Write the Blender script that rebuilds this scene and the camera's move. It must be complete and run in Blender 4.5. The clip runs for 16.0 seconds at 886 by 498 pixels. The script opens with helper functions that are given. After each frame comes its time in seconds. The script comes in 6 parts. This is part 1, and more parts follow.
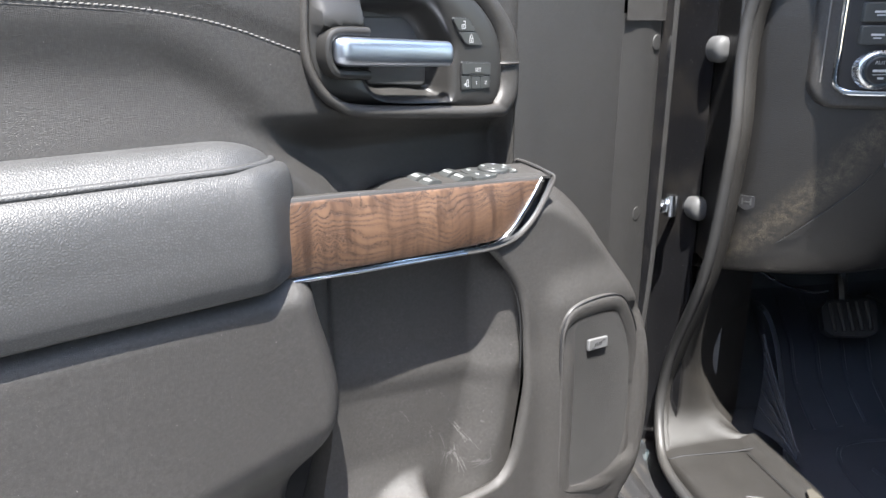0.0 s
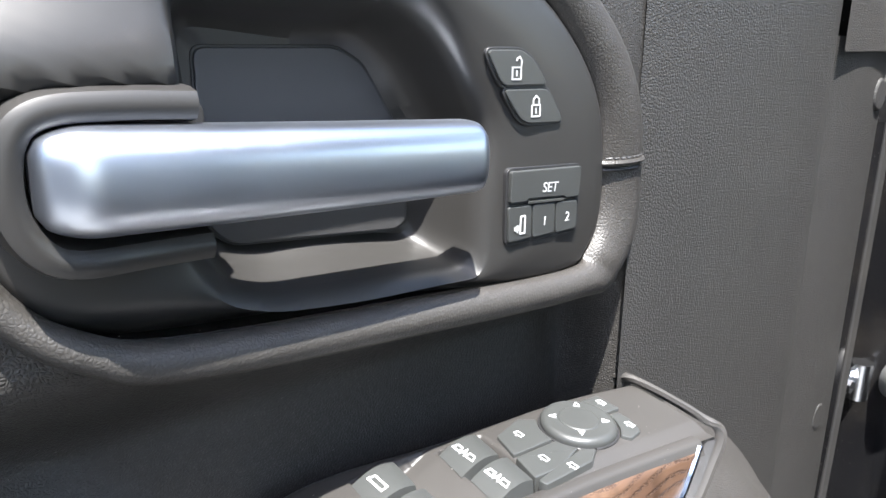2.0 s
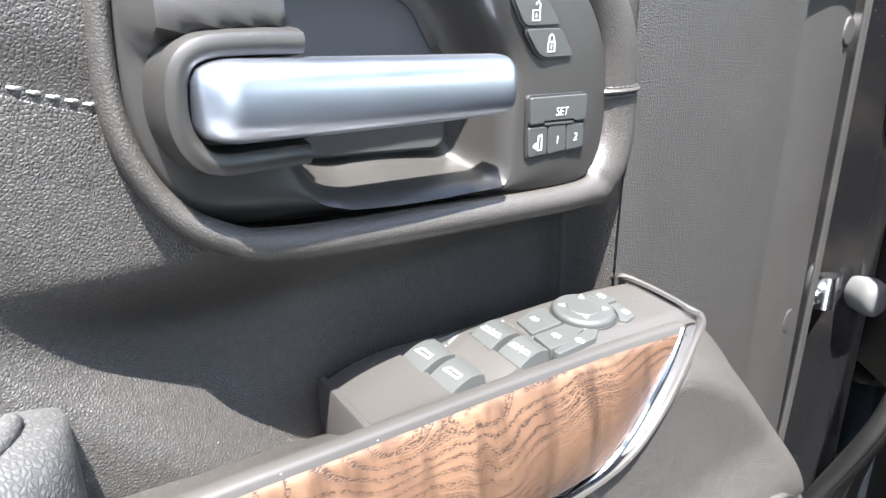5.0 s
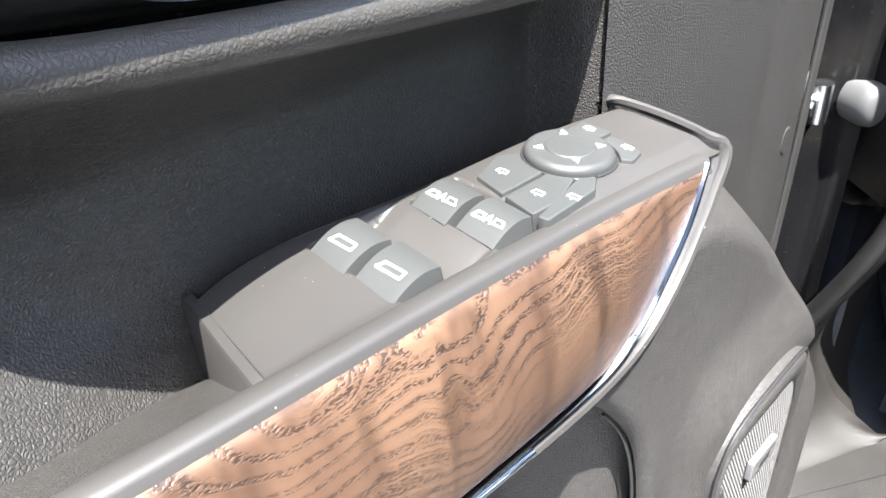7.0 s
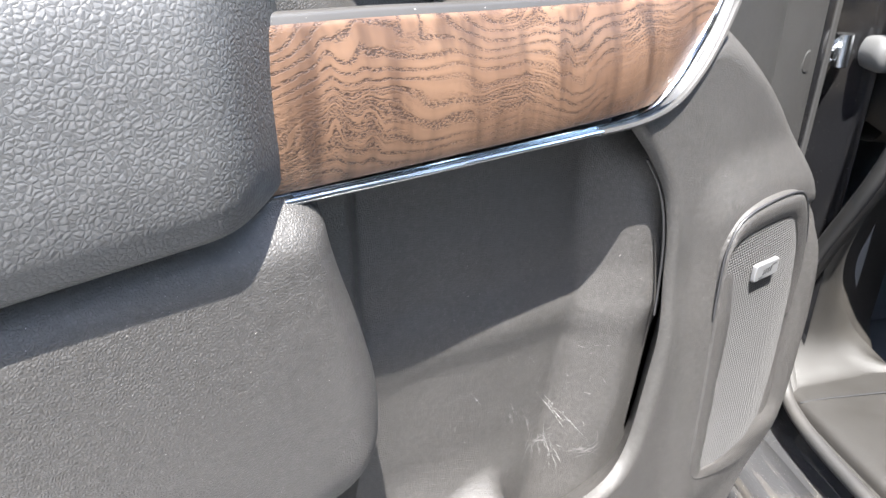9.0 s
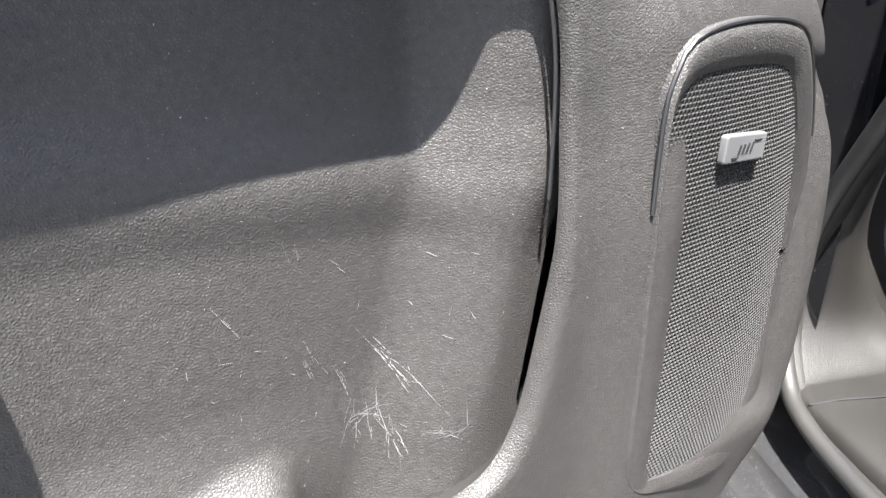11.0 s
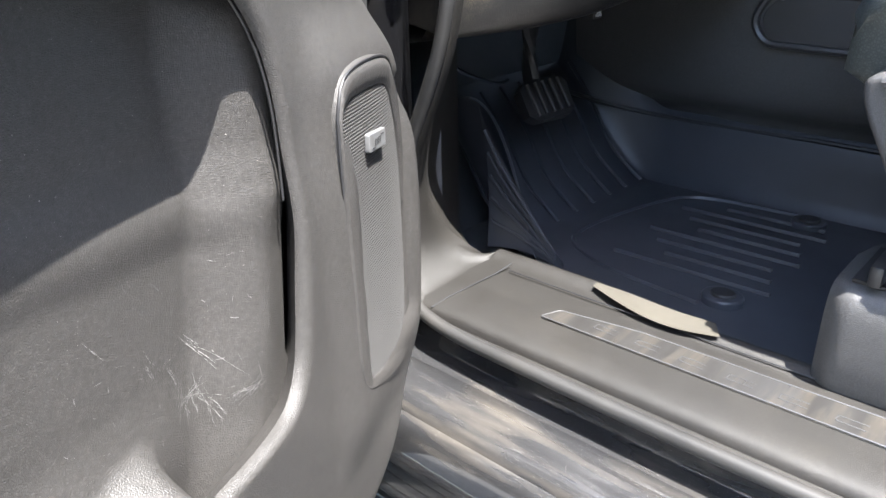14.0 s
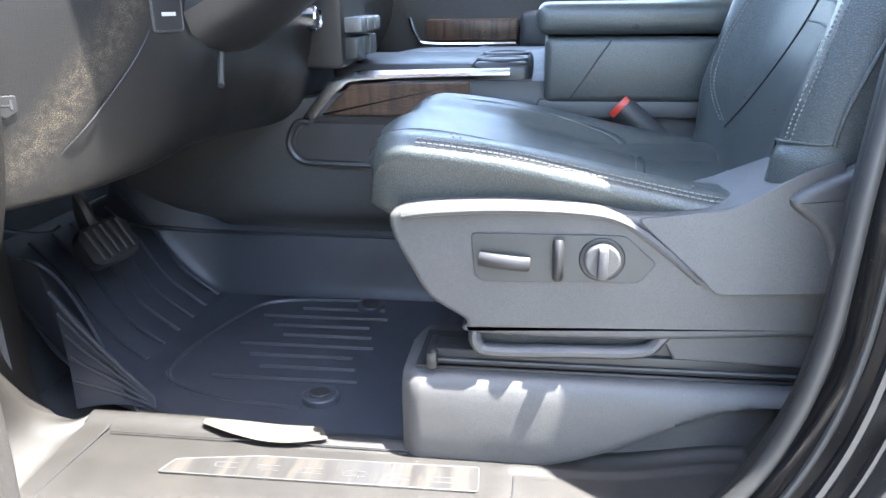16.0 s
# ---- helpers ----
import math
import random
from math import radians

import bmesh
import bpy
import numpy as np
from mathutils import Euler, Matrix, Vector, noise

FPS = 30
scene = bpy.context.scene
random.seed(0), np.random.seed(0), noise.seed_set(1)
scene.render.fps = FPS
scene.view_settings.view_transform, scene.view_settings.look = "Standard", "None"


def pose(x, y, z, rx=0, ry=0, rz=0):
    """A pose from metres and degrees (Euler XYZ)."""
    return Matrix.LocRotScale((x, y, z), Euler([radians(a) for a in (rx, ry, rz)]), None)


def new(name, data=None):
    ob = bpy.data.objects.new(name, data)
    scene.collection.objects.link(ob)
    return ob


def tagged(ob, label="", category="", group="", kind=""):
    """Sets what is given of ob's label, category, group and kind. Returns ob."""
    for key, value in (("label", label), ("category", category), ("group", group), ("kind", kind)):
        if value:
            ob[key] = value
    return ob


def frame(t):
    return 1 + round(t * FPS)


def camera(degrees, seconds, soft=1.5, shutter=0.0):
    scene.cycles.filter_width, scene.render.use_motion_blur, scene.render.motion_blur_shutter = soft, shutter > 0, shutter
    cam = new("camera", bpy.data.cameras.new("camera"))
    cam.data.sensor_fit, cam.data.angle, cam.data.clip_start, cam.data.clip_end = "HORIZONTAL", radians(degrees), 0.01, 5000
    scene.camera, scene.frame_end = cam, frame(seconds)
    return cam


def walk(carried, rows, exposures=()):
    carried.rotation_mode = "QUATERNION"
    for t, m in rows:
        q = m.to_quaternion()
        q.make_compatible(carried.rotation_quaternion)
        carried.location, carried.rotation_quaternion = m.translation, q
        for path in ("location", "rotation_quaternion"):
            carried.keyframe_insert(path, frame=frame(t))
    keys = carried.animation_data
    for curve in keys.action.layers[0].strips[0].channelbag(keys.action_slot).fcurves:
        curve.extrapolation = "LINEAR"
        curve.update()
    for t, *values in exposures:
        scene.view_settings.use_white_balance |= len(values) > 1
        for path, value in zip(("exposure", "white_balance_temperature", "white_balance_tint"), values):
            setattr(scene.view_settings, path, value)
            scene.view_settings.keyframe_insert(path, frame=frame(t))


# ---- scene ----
cam = camera(62.4, 16.0)
S = 1.1                      # plan units to metres
METRES, EYE, TILT, LEAN, TURN = 2.2 * S, 1.23 * S, -17.0, 0.0, -10.5
ROWS = [
    (0.0, 0.0, 0.0, 0.0, 0.0, 0.0, -0.0),
    (0.5, -0.0099, 0.0652, 0.0174, -0.62, 0.45, 0.2),
    (1.0, -0.0104, 0.1266, 0.0359, -0.74, 0.79, 0.17),
    (1.5, -0.0048, 0.1853, 0.0608, -0.47, 1.01, -0.15),
    (2.0, -0.0023, 0.2231, 0.0729, -0.03, 1.16, -0.45),
    (2.5, 0.0068, 0.2464, 0.0802, 0.68, 0.65, -1.0),
    (3.0, 0.0122, 0.268, 0.0835, 1.52, 0.64, -1.26),
    (3.5, 0.0114, 0.2772, 0.0882, 1.59, 0.51, -1.29),
    (4.0, 0.0111, 0.2611, 0.0868, 1.46, 0.29, -1.32),
    (4.5, 0.0005, 0.2188, 0.0778, 0.52, -0.14, -0.79),
    (5.0, -0.0115, 0.195, 0.066, -0.91, -3.19, 0.22),
    (7.5, -0.0091, 0.2578, 0.0589, -7.52, -15.54, 5.48),
    (8.0, -0.0166, 0.2334, 0.0546, -5.98, -13.85, 4.21),
    (8.5, -0.0287, 0.1885, 0.0315, -3.46, -11.93, 2.24),
    (9.0, -0.0335, 0.1595, 0.0027, -1.11, -10.37, 0.67),
    (9.5, -0.022, 0.1659, -0.0227, 0.43, -8.99, -0.24),
    (10.0, -0.0009, 0.1949, -0.0396, 0.77, -7.83, -0.6),
    (12.5, 0.0254, 0.2793, -0.0629, -3.92, -6.97, 0.29),
    (13.0, 0.009, 0.2481, -0.0642, -9.7, -7.94, 2.21),
    (13.5, -0.0174, 0.2069, -0.0595, -20.47, -8.94, 6.34),
    (14.0, -0.0409, 0.1947, -0.0493, -35.56, -10.56, 11.32),
    (14.5, -0.0741, 0.1857, -0.035, -51.95, -12.93, 15.17),
    (15.0, -0.1023, 0.1669, -0.023, -64.78, -14.67, 16.79),
    (15.5, -0.104, 0.1701, -0.0135, -68.71, -14.0, 17.0),
    (16.0, -0.0592, 0.1795, -0.0128, -71.12, -13.64, 16.92),
]
walk(cam, [(t, pose(0, 0, EYE, TILT, LEAN, TURN) @ pose(METRES * x, METRES * y, METRES * z, 90 + pitch, roll, yaw)) for t, x, y, z, yaw, pitch, roll in ROWS],
     [(0.0, 2.59), (1.5, 2.72), (2.5, 2.67), (3.5, 2.97), (5.0, 3.42), (8.0, 3.14), (9.5, 3.3), (12.5, 2.83), (13.5, 3.05), (14.5, 3.23), (15.0, 3.53), (15.5, 3.63), (16.0, 4.08)])

# ---- light ----
world = bpy.data.worlds.new("world")
scene.world = world
world.use_nodes = True
wt = world.node_tree
sky = wt.nodes.new("ShaderNodeTexSky")
sky.sky_type, sky.sun_disc = "NISHITA", False
SUN = Vector((-0.05, -0.365, 0.93)).normalized()
sky.sun_elevation = math.asin(SUN.z)
sky.sun_rotation = math.atan2(SUN.x, SUN.y)
haze = wt.nodes.new("ShaderNodeMix")
haze.data_type = "RGBA"
haze.blend_type = "MULTIPLY"
haze.inputs[0].default_value = 1.0
haze.inputs[7].default_value = (1.06, 1.0, 0.93, 1)
wt.links.new(sky.outputs[0], haze.inputs[6])
wt.links.new(haze.outputs[2], wt.nodes["Background"].inputs[0])
wt.nodes["Background"].inputs[1].default_value = 0.15
lamp = bpy.data.lights.new("sun", "SUN")
lamp.energy, lamp.angle, lamp.color = 4.2, radians(0.5), (1.0, 0.978, 0.95)
sun = new("sun", lamp)
sun.matrix_world = Matrix.Translation((0, 0, 6)) @ SUN.to_track_quat("Z", "Y").to_matrix().to_4x4()


# ---- materials ----
def material(name, color, rough=0.5, metal=0.0, grain=0.0, size=0.002, kind="voronoi", vary=0.15, spots=0.0, coat=0.0, scale2=0.12, stretch=(1, 1, 1), dust=0.0, dust_sheen=None, mottle=0.0, crease_shade=0.4):
    """Procedural surface: base colour with slow variation, shade tinted into creases, fine relief, light specks."""
    m = bpy.data.materials.new(name)
    m.use_nodes = True
    nt = m.node_tree
    b = nt.nodes["Principled BSDF"]
    co = nt.nodes.new("ShaderNodeTexCoord").outputs["Object"]
    mp = nt.nodes.new("ShaderNodeMapping")
    mp.inputs["Scale"].default_value = stretch
    nt.links.new(co, mp.inputs[0])
    co = mp.outputs[0]

    def noise_at(s, detail=4):
        n = nt.nodes.new("ShaderNodeTexNoise")
        n.inputs["Scale"].default_value, n.inputs["Detail"].default_value = s, detail
        nt.links.new(co, n.inputs["Vector"])
        return n.outputs["Fac"]

    def mix(fac, a, c):
        x = nt.nodes.new("ShaderNodeMix")
        x.data_type = "RGBA"
        for i, v in ((0, fac), (6, a), (7, c)):
            if isinstance(v, bpy.types.NodeSocket):
                nt.links.new(v, x.inputs[i])
            else:
                x.inputs[i].default_value = v if i == 0 else (*v[:3], 1)
        return x.outputs[2]

    def ramp(v, lo, hi):
        r = nt.nodes.new("ShaderNodeMapRange")
        r.inputs[1].default_value, r.inputs[2].default_value = lo, hi
        nt.links.new(v, r.inputs[0])
        return r.outputs[0]

    lo = [c * (1 - vary) for c in color]
    hi = [c * (1 + vary) for c in color]
    col = mix(ramp(noise_at(1 / scale2), 0.3, 0.7), lo, hi)
    if mottle:
        g = ramp(noise_at(0.45 / size, 3), 0.32, 0.68)
        col = mix(g, [c * (1 - mottle) for c in color], col)
    if dust:
        col = mix(ramp(noise_at(9, 8), 0.5, 0.8), col, [c * (1 - dust) + d * dust for c, d in zip(color, (0.42, 0.36, 0.28))])
    # band of dust, its colour lightened to carry the sun's highlight as well
    if dust_sheen:
        x0, z0, slope, wide = dust_sheen
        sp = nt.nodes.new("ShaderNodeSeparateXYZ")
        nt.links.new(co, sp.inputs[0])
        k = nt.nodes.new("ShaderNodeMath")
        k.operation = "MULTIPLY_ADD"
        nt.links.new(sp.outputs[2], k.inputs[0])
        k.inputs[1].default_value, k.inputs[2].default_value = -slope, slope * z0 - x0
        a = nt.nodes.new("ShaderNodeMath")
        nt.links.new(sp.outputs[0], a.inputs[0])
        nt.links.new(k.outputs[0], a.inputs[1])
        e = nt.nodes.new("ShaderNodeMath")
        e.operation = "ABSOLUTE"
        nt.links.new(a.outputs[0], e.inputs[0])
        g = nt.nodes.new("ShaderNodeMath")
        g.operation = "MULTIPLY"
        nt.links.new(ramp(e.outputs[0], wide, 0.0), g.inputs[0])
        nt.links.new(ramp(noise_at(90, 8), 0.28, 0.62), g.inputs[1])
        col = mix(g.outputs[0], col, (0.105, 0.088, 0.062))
    if spots:
        col = mix(ramp(noise_at(800, 1), 0.80 - spots, 0.86 - spots), col, (0.5, 0.48, 0.44))
    if grain:
        if kind in ("voronoi", "cells"):
            v = nt.nodes.new("ShaderNodeTexVoronoi")
            v.feature = "SMOOTH_F1" if kind == "voronoi" else "DISTANCE_TO_EDGE"
            v.inputs["Scale"].default_value = 1 / size
            if kind == "voronoi":
                v.inputs["Smoothness"].default_value = 0.5
            w = nt.nodes.new("ShaderNodeTexNoise")
            w.inputs["Scale"].default_value = 0.7 / size
            nt.links.new(co, w.inputs["Vector"])
            sc = nt.nodes.new("ShaderNodeVectorMath")
            sc.operation = "ADD"
            nt.links.new(co, sc.inputs[0])
            sub = nt.nodes.new("ShaderNodeVectorMath")
            sub.operation = "SCALE"
            sub.inputs["Scale"].default_value = size * 0.8
            nt.links.new(w.outputs["Color"], sub.inputs[0])
            nt.links.new(sub.outputs[0], sc.inputs[1])
            nt.links.new(sc.outputs[0], v.inputs["Vector"])
            h = v.outputs["Distance"]
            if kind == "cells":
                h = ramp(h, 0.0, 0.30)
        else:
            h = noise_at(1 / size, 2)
        # shade between the grain cells is put into the base colour
        if kind == "cells" and crease_shade:
            col = mix(h, [v * (1 - crease_shade) for v in color], col)
    nt.links.new(col, b.inputs["Base Color"])
    rr = ramp(noise_at(25), 0.2, 0.8)
    r2 = nt.nodes.new("ShaderNodeMapRange")
    r2.inputs[3].default_value, r2.inputs[4].default_value = max(0.02, rough * 0.88), min(1, rough * 1.12)
    nt.links.new(rr, r2.inputs[0])
    nt.links.new(r2.outputs[0], b.inputs["Roughness"])
    b.inputs["Metallic"].default_value = metal
    b.inputs["Coat Weight"].default_value = coat
    b.inputs["Coat Roughness"].default_value = 0.05
    if grain:
        bp = nt.nodes.new("ShaderNodeBump")
        bp.inputs["Strength"].default_value = grain
        bp.inputs["Distance"].default_value = size * 0.4
        if kind == "voronoi":
            bp.invert = True
        nt.links.new(h, bp.inputs["Height"])
        nt.links.new(bp.outputs[0], b.inputs["Normal"])
    return m


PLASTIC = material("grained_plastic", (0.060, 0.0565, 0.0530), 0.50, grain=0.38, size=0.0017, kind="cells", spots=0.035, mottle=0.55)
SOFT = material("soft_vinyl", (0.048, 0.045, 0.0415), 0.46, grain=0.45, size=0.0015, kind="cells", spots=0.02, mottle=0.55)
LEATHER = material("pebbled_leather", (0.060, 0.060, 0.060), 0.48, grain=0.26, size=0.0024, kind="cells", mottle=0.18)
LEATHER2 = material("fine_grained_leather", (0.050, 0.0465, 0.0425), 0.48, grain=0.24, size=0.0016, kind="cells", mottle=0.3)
PRINT = material("pale_print", (0.42, 0.43, 0.43), 0.6)
SATIN = material("satin_plastic", (0.023, 0.0220, 0.0208), 0.43, grain=0.03, size=0.0005, coat=0.05)
BLACK = material("black_plastic", (0.018, 0.018, 0.019), 0.45, grain=0.05, size=0.0008)
BUTTON = material("button_plastic", (0.039, 0.041, 0.040), 0.4, grain=0.1, size=0.0005)

CHROME = material("chrome", (0.70, 0.73, 0.77), 0.09, metal=1.0, vary=0.03)
DULLCHROME = material("satin_chrome", (0.62, 0.64, 0.67), 0.22, metal=1.0, vary=0.05)
RUBBER = material("rubber", (0.026, 0.0255, 0.025), 0.5, grain=0.2, size=0.001, dust=0.04)
# dusty paint, its colour lightened to stand in for sky reflection too
ROCKER = material("dusty_black_paint", (0.026, 0.026, 0.027), 0.24, coat=1.0, dust=0.14, spots=0.07, stretch=(5, 0.7, 5))
PAINT = material("black_paint", (0.010, 0.010, 0.011), 0.12, coat=1.0, dust=0.06, spots=0.04)
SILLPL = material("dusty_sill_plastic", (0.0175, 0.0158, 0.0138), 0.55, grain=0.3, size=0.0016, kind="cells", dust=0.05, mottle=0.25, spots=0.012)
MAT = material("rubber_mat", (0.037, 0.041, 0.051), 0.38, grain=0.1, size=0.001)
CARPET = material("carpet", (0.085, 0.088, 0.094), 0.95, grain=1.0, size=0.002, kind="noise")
DASH = material("dash_plastic", (0.0125, 0.0118, 0.0112), 0.36, grain=0.25, size=0.002, kind="cells", dust_sheen=(0.690, 1.045, 0.63, 0.034))
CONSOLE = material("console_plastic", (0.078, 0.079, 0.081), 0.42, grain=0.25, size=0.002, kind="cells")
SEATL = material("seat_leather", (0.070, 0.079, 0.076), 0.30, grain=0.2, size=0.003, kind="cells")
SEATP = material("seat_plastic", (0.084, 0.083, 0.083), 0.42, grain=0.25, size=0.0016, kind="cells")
THREAD = material("thread", (0.16, 0.156, 0.148), 0.8)
RED = material("red_plastic", (0.55, 0.05, 0.03), 0.4)
ASPHALT = material("weathered_asphalt", (0.16, 0.158, 0.154), 0.9, grain=0.6, size=0.01, kind="noise", vary=0.2)
HEADLINER = material("headliner", (0.55, 0.54, 0.52), 0.9)
SATINL = material("light_satin_plastic", (0.045, 0.045, 0.046), 0.35, grain=0.15, size=0.0005)
CHROMEH = material("polished_chrome", (0.48, 0.52, 0.59), 0.33, metal=1.0, vary=0.04)
BADGE = material("silver_paint", (0.15, 0.15, 0.15), 0.4, metal=0.3)
SMOOTHP = material("speckled_plastic", (0.044, 0.0425, 0.0405), 0.5, grain=0.4, size=0.0018, kind="cells", spots=0.02, mottle=0.3)
PODP = material("pod_plastic", (0.034, 0.032, 0.030), 0.45, grain=0.08, size=0.0008, spots=0.015)
# near-black, stands in for the shade inside deep gaps
GAP = material("gap_shade", (0.004, 0.004, 0.004), 0.9)
SCUFF = material("dull_silver", (0.10, 0.10, 0.10), 0.4, metal=0.5)
GRILLE = material("grille_metal", (0.034, 0.033, 0.032), 0.55)
SCRATCH = material("scuffed_plastic", (0.20, 0.197, 0.19), 0.8)
BUMPER = material("bumper_rubber", (0.07, 0.07, 0.07), 0.6, grain=0.2, size=0.001)
PLATE = material("brushed_plate", (0.14, 0.135, 0.13), 0.3, metal=0.8, dust=0.5, stretch=(1, 6, 1))
PAPER = material("paper", (0.048, 0.043, 0.033), 0.8)
RECESS = material("smooth_grey_plastic", (0.040, 0.041, 0.046), 0.5, vary=0.05)


def wood_material():
    """Figured veneer: tan brown, short dark cross figure, wavy open grain of dark pores running along the strip."""
    m = bpy.data.materials.new("figured_wood")
    m.use_nodes = True
    nt = m.node_tree
    b = nt.nodes["Principled BSDF"]
    co = nt.nodes.new("ShaderNodeTexCoord").outputs["Object"]

    def sock(node, i, v):
        if isinstance(v, bpy.types.NodeSocket):
            nt.links.new(v, node.inputs[i])
        else:
            node.inputs[i].default_value = v

    def noise(scale, detail=2.0, rough=0.5, vec=None):
        mp = nt.nodes.new("ShaderNodeMapping")
        mp.inputs["Scale"].default_value = scale
        nt.links.new(vec or co, mp.inputs[0])
        n = nt.nodes.new("ShaderNodeTexNoise")
        n.inputs["Scale"].default_value, n.inputs["Detail"].default_value, n.inputs["Roughness"].default_value = 1.0, detail, rough
        nt.links.new(mp.outputs[0], n.inputs["Vector"])
        return n.outputs["Fac"]

    def do(op, a, c=0.0, d=0.0):
        n = nt.nodes.new("ShaderNodeMath")
        n.operation = op
        sock(n, 0, a)
        sock(n, 1, c)
        sock(n, 2, d)
        return n.outputs[0]

    def ramp(v, lo, hi, a=0.0, c=1.0):
        r = nt.nodes.new("ShaderNodeMapRange")
        r.interpolation_type = "SMOOTHSTEP"
        sock(r, 0, v)
        for i, x in ((1, lo), (2, hi), (3, a), (4, c)):
            r.inputs[i].default_value = x
        return r.outputs[0]

    def mix(f, a, c):
        x = nt.nodes.new("ShaderNodeMix")
        x.data_type = "RGBA"
        sock(x, 0, f)
        sock(x, 6, a if isinstance(a, bpy.types.NodeSocket) else (*a, 1))
        sock(x, 7, c if isinstance(c, bpy.types.NodeSocket) else (*c, 1))
        return x.outputs[2]

    sep = nt.nodes.new("ShaderNodeSeparateXYZ")
    nt.links.new(co, sep.inputs[0])
    high = sep.outputs[2]
    # growth rings: height bent by slow swells and by sharper dips where the cross figure runs
    swell = noise((13.0, 13.0, 7.0), 1.0)
    dip = ramp(noise((34.0, 34.0, 5.0), 1.5), 0.50, 0.74)
    ripple = noise((120.0, 120.0, 60.0), 2.0)
    field = do("MULTIPLY_ADD", high, 140.0, do("MULTIPLY", swell, 11.0))
    field = do("ADD", field, do("MULTIPLY", noise((7.0, 7.0, 46.0), 1.0), 4.0))
    field = do("SUBTRACT", field, do("MULTIPLY", dip, 1.3))
    field = do("ADD", field, do("MULTIPLY", ripple, 0.45))
    saw = do("FRACT", field)
    ring = ramp(do("ABSOLUTE", do("SUBTRACT", saw, 0.5)), 0.50, 0.24, 0.0, 1.0)
    strong = ramp(noise((9.0, 9.0, 30.0), 2.0), 0.36, 0.60, 0.25, 1.0)
    pores = ramp(noise((620.0, 620.0, 1500.0), 1.0), 0.40, 0.60)
    fine = do("FRACT", do("MULTIPLY", field, 3.0))
    lines = do("MAXIMUM", ramp(do("ABSOLUTE", do("SUBTRACT", saw, 0.5)), 0.26, 0.08), do("MULTIPLY", ramp(do("ABSOLUTE", do("SUBTRACT", fine, 0.5)), 0.36, 0.12), ramp(noise((12.0, 12.0, 26.0), 1.0), 0.47, 0.60)))
    grain = do("MULTIPLY", do("MULTIPLY", lines, strong), pores)
    figure = ramp(noise((85.0, 85.0, 8.0), 2.0), 0.42, 0.72)
    bands = ramp(noise((26.0, 26.0, 10.0), 2.0), 0.35, 0.70)
    col = mix(bands, (0.118, 0.070, 0.044), (0.078, 0.045, 0.029))
    col = mix(do("MULTIPLY", figure, 0.85), col, (0.036, 0.020, 0.013))
    col = mix(do("MULTIPLY", ring, 0.22), col, (0.060, 0.036, 0.024))
    col = mix(do("MULTIPLY", grain, 0.92), col, (0.020, 0.012, 0.009))
    nt.links.new(col, b.inputs["Base Color"])
    b.inputs["Roughness"].default_value = 0.42
    b.inputs["Coat Weight"].default_value = 0.10
    b.inputs["Specular IOR Level"].default_value = 0.32
    b.inputs["Coat Roughness"].default_value = 0.2
    bp = nt.nodes.new("ShaderNodeBump")
    bp.inputs["Strength"].default_value, bp.inputs["Distance"].default_value = 0.5, 0.0004
    bp.invert = True
    nt.links.new(grain, bp.inputs["Height"])
    nt.links.new(bp.outputs[0], b.inputs["Normal"])
    return m


WOOD = wood_material()
GLASS = bpy.data.materials.new("window_glass")
GLASS.use_nodes = True
_g = GLASS.node_tree.nodes["Principled BSDF"]
_g.inputs["Transmission Weight"].default_value = 1.0
_g.inputs["Roughness"].default_value = 0.0
_g.inputs["IOR"].default_value = 1.1
_g.inputs["Base Color"].default_value = (0.85, 0.9, 0.88, 1)


# ---- building helpers ----
def thing(name, label, category, kind="", group="", at=(0, 0, 0), turn=0.0):
    ob = new(name)
    ob.empty_display_size = 0.05
    ob.matrix_world = Matrix.Translation(Vector(at) * S) @ pose(0, 0, 0, 0, 0, turn)
    return tagged(ob, label, category, group, kind)


def part(name, bm, mat, parent, label="", smooth=True, angle=40, kind=""):
    bm.transform(Matrix.Scale(S, 4))
    bmesh.ops.recalc_face_normals(bm, faces=bm.faces)
    me = bpy.data.meshes.new(name)
    bm.to_mesh(me)
    bm.free()
    me.materials.append(mat)
    if smooth:
        me.shade_smooth()
        me.set_sharp_from_angle(angle=radians(angle))
    ob = new(name, me)
    ob.parent = parent
    return tagged(ob, label, kind=kind)


def sheet(f, nu, nv, bm=None):
    """A grid of quads over f(a, b), with a and b from 0 to 1."""
    bm = bm or bmesh.new()
    rows = [[bm.verts.new(f(i / nu, j / nv)) for j in range(nv + 1)] for i in range(nu + 1)]
    for i in range(nu):
        for j in range(nv):
            bm.faces.new((rows[i][j], rows[i + 1][j], rows[i + 1][j + 1], rows[i][j + 1]))
    return bm


def spline(pts, n=8, closed=False):
    """Smooth curve through the points."""
    p = [Vector(q) for q in pts]
    k = len(p)
    out = []
    for i in range(k if closed else k - 1):
        if closed:
            a, b, c, d = p[i - 1], p[i], p[(i + 1) % k], p[(i + 2) % k]
        else:
            a, b, c, d = p[max(i - 1, 0)], p[i], p[i + 1], p[min(i + 2, k - 1)]
        for s in range(n):
            t = s / n
            out.append(0.5 * ((2 * b) + (c - a) * t + (2 * a - 5 * b + 4 * c - d) * t * t + (3 * b - a - 3 * c + d) * t ** 3))
    if not closed:
        out.append(p[-1])
    return out


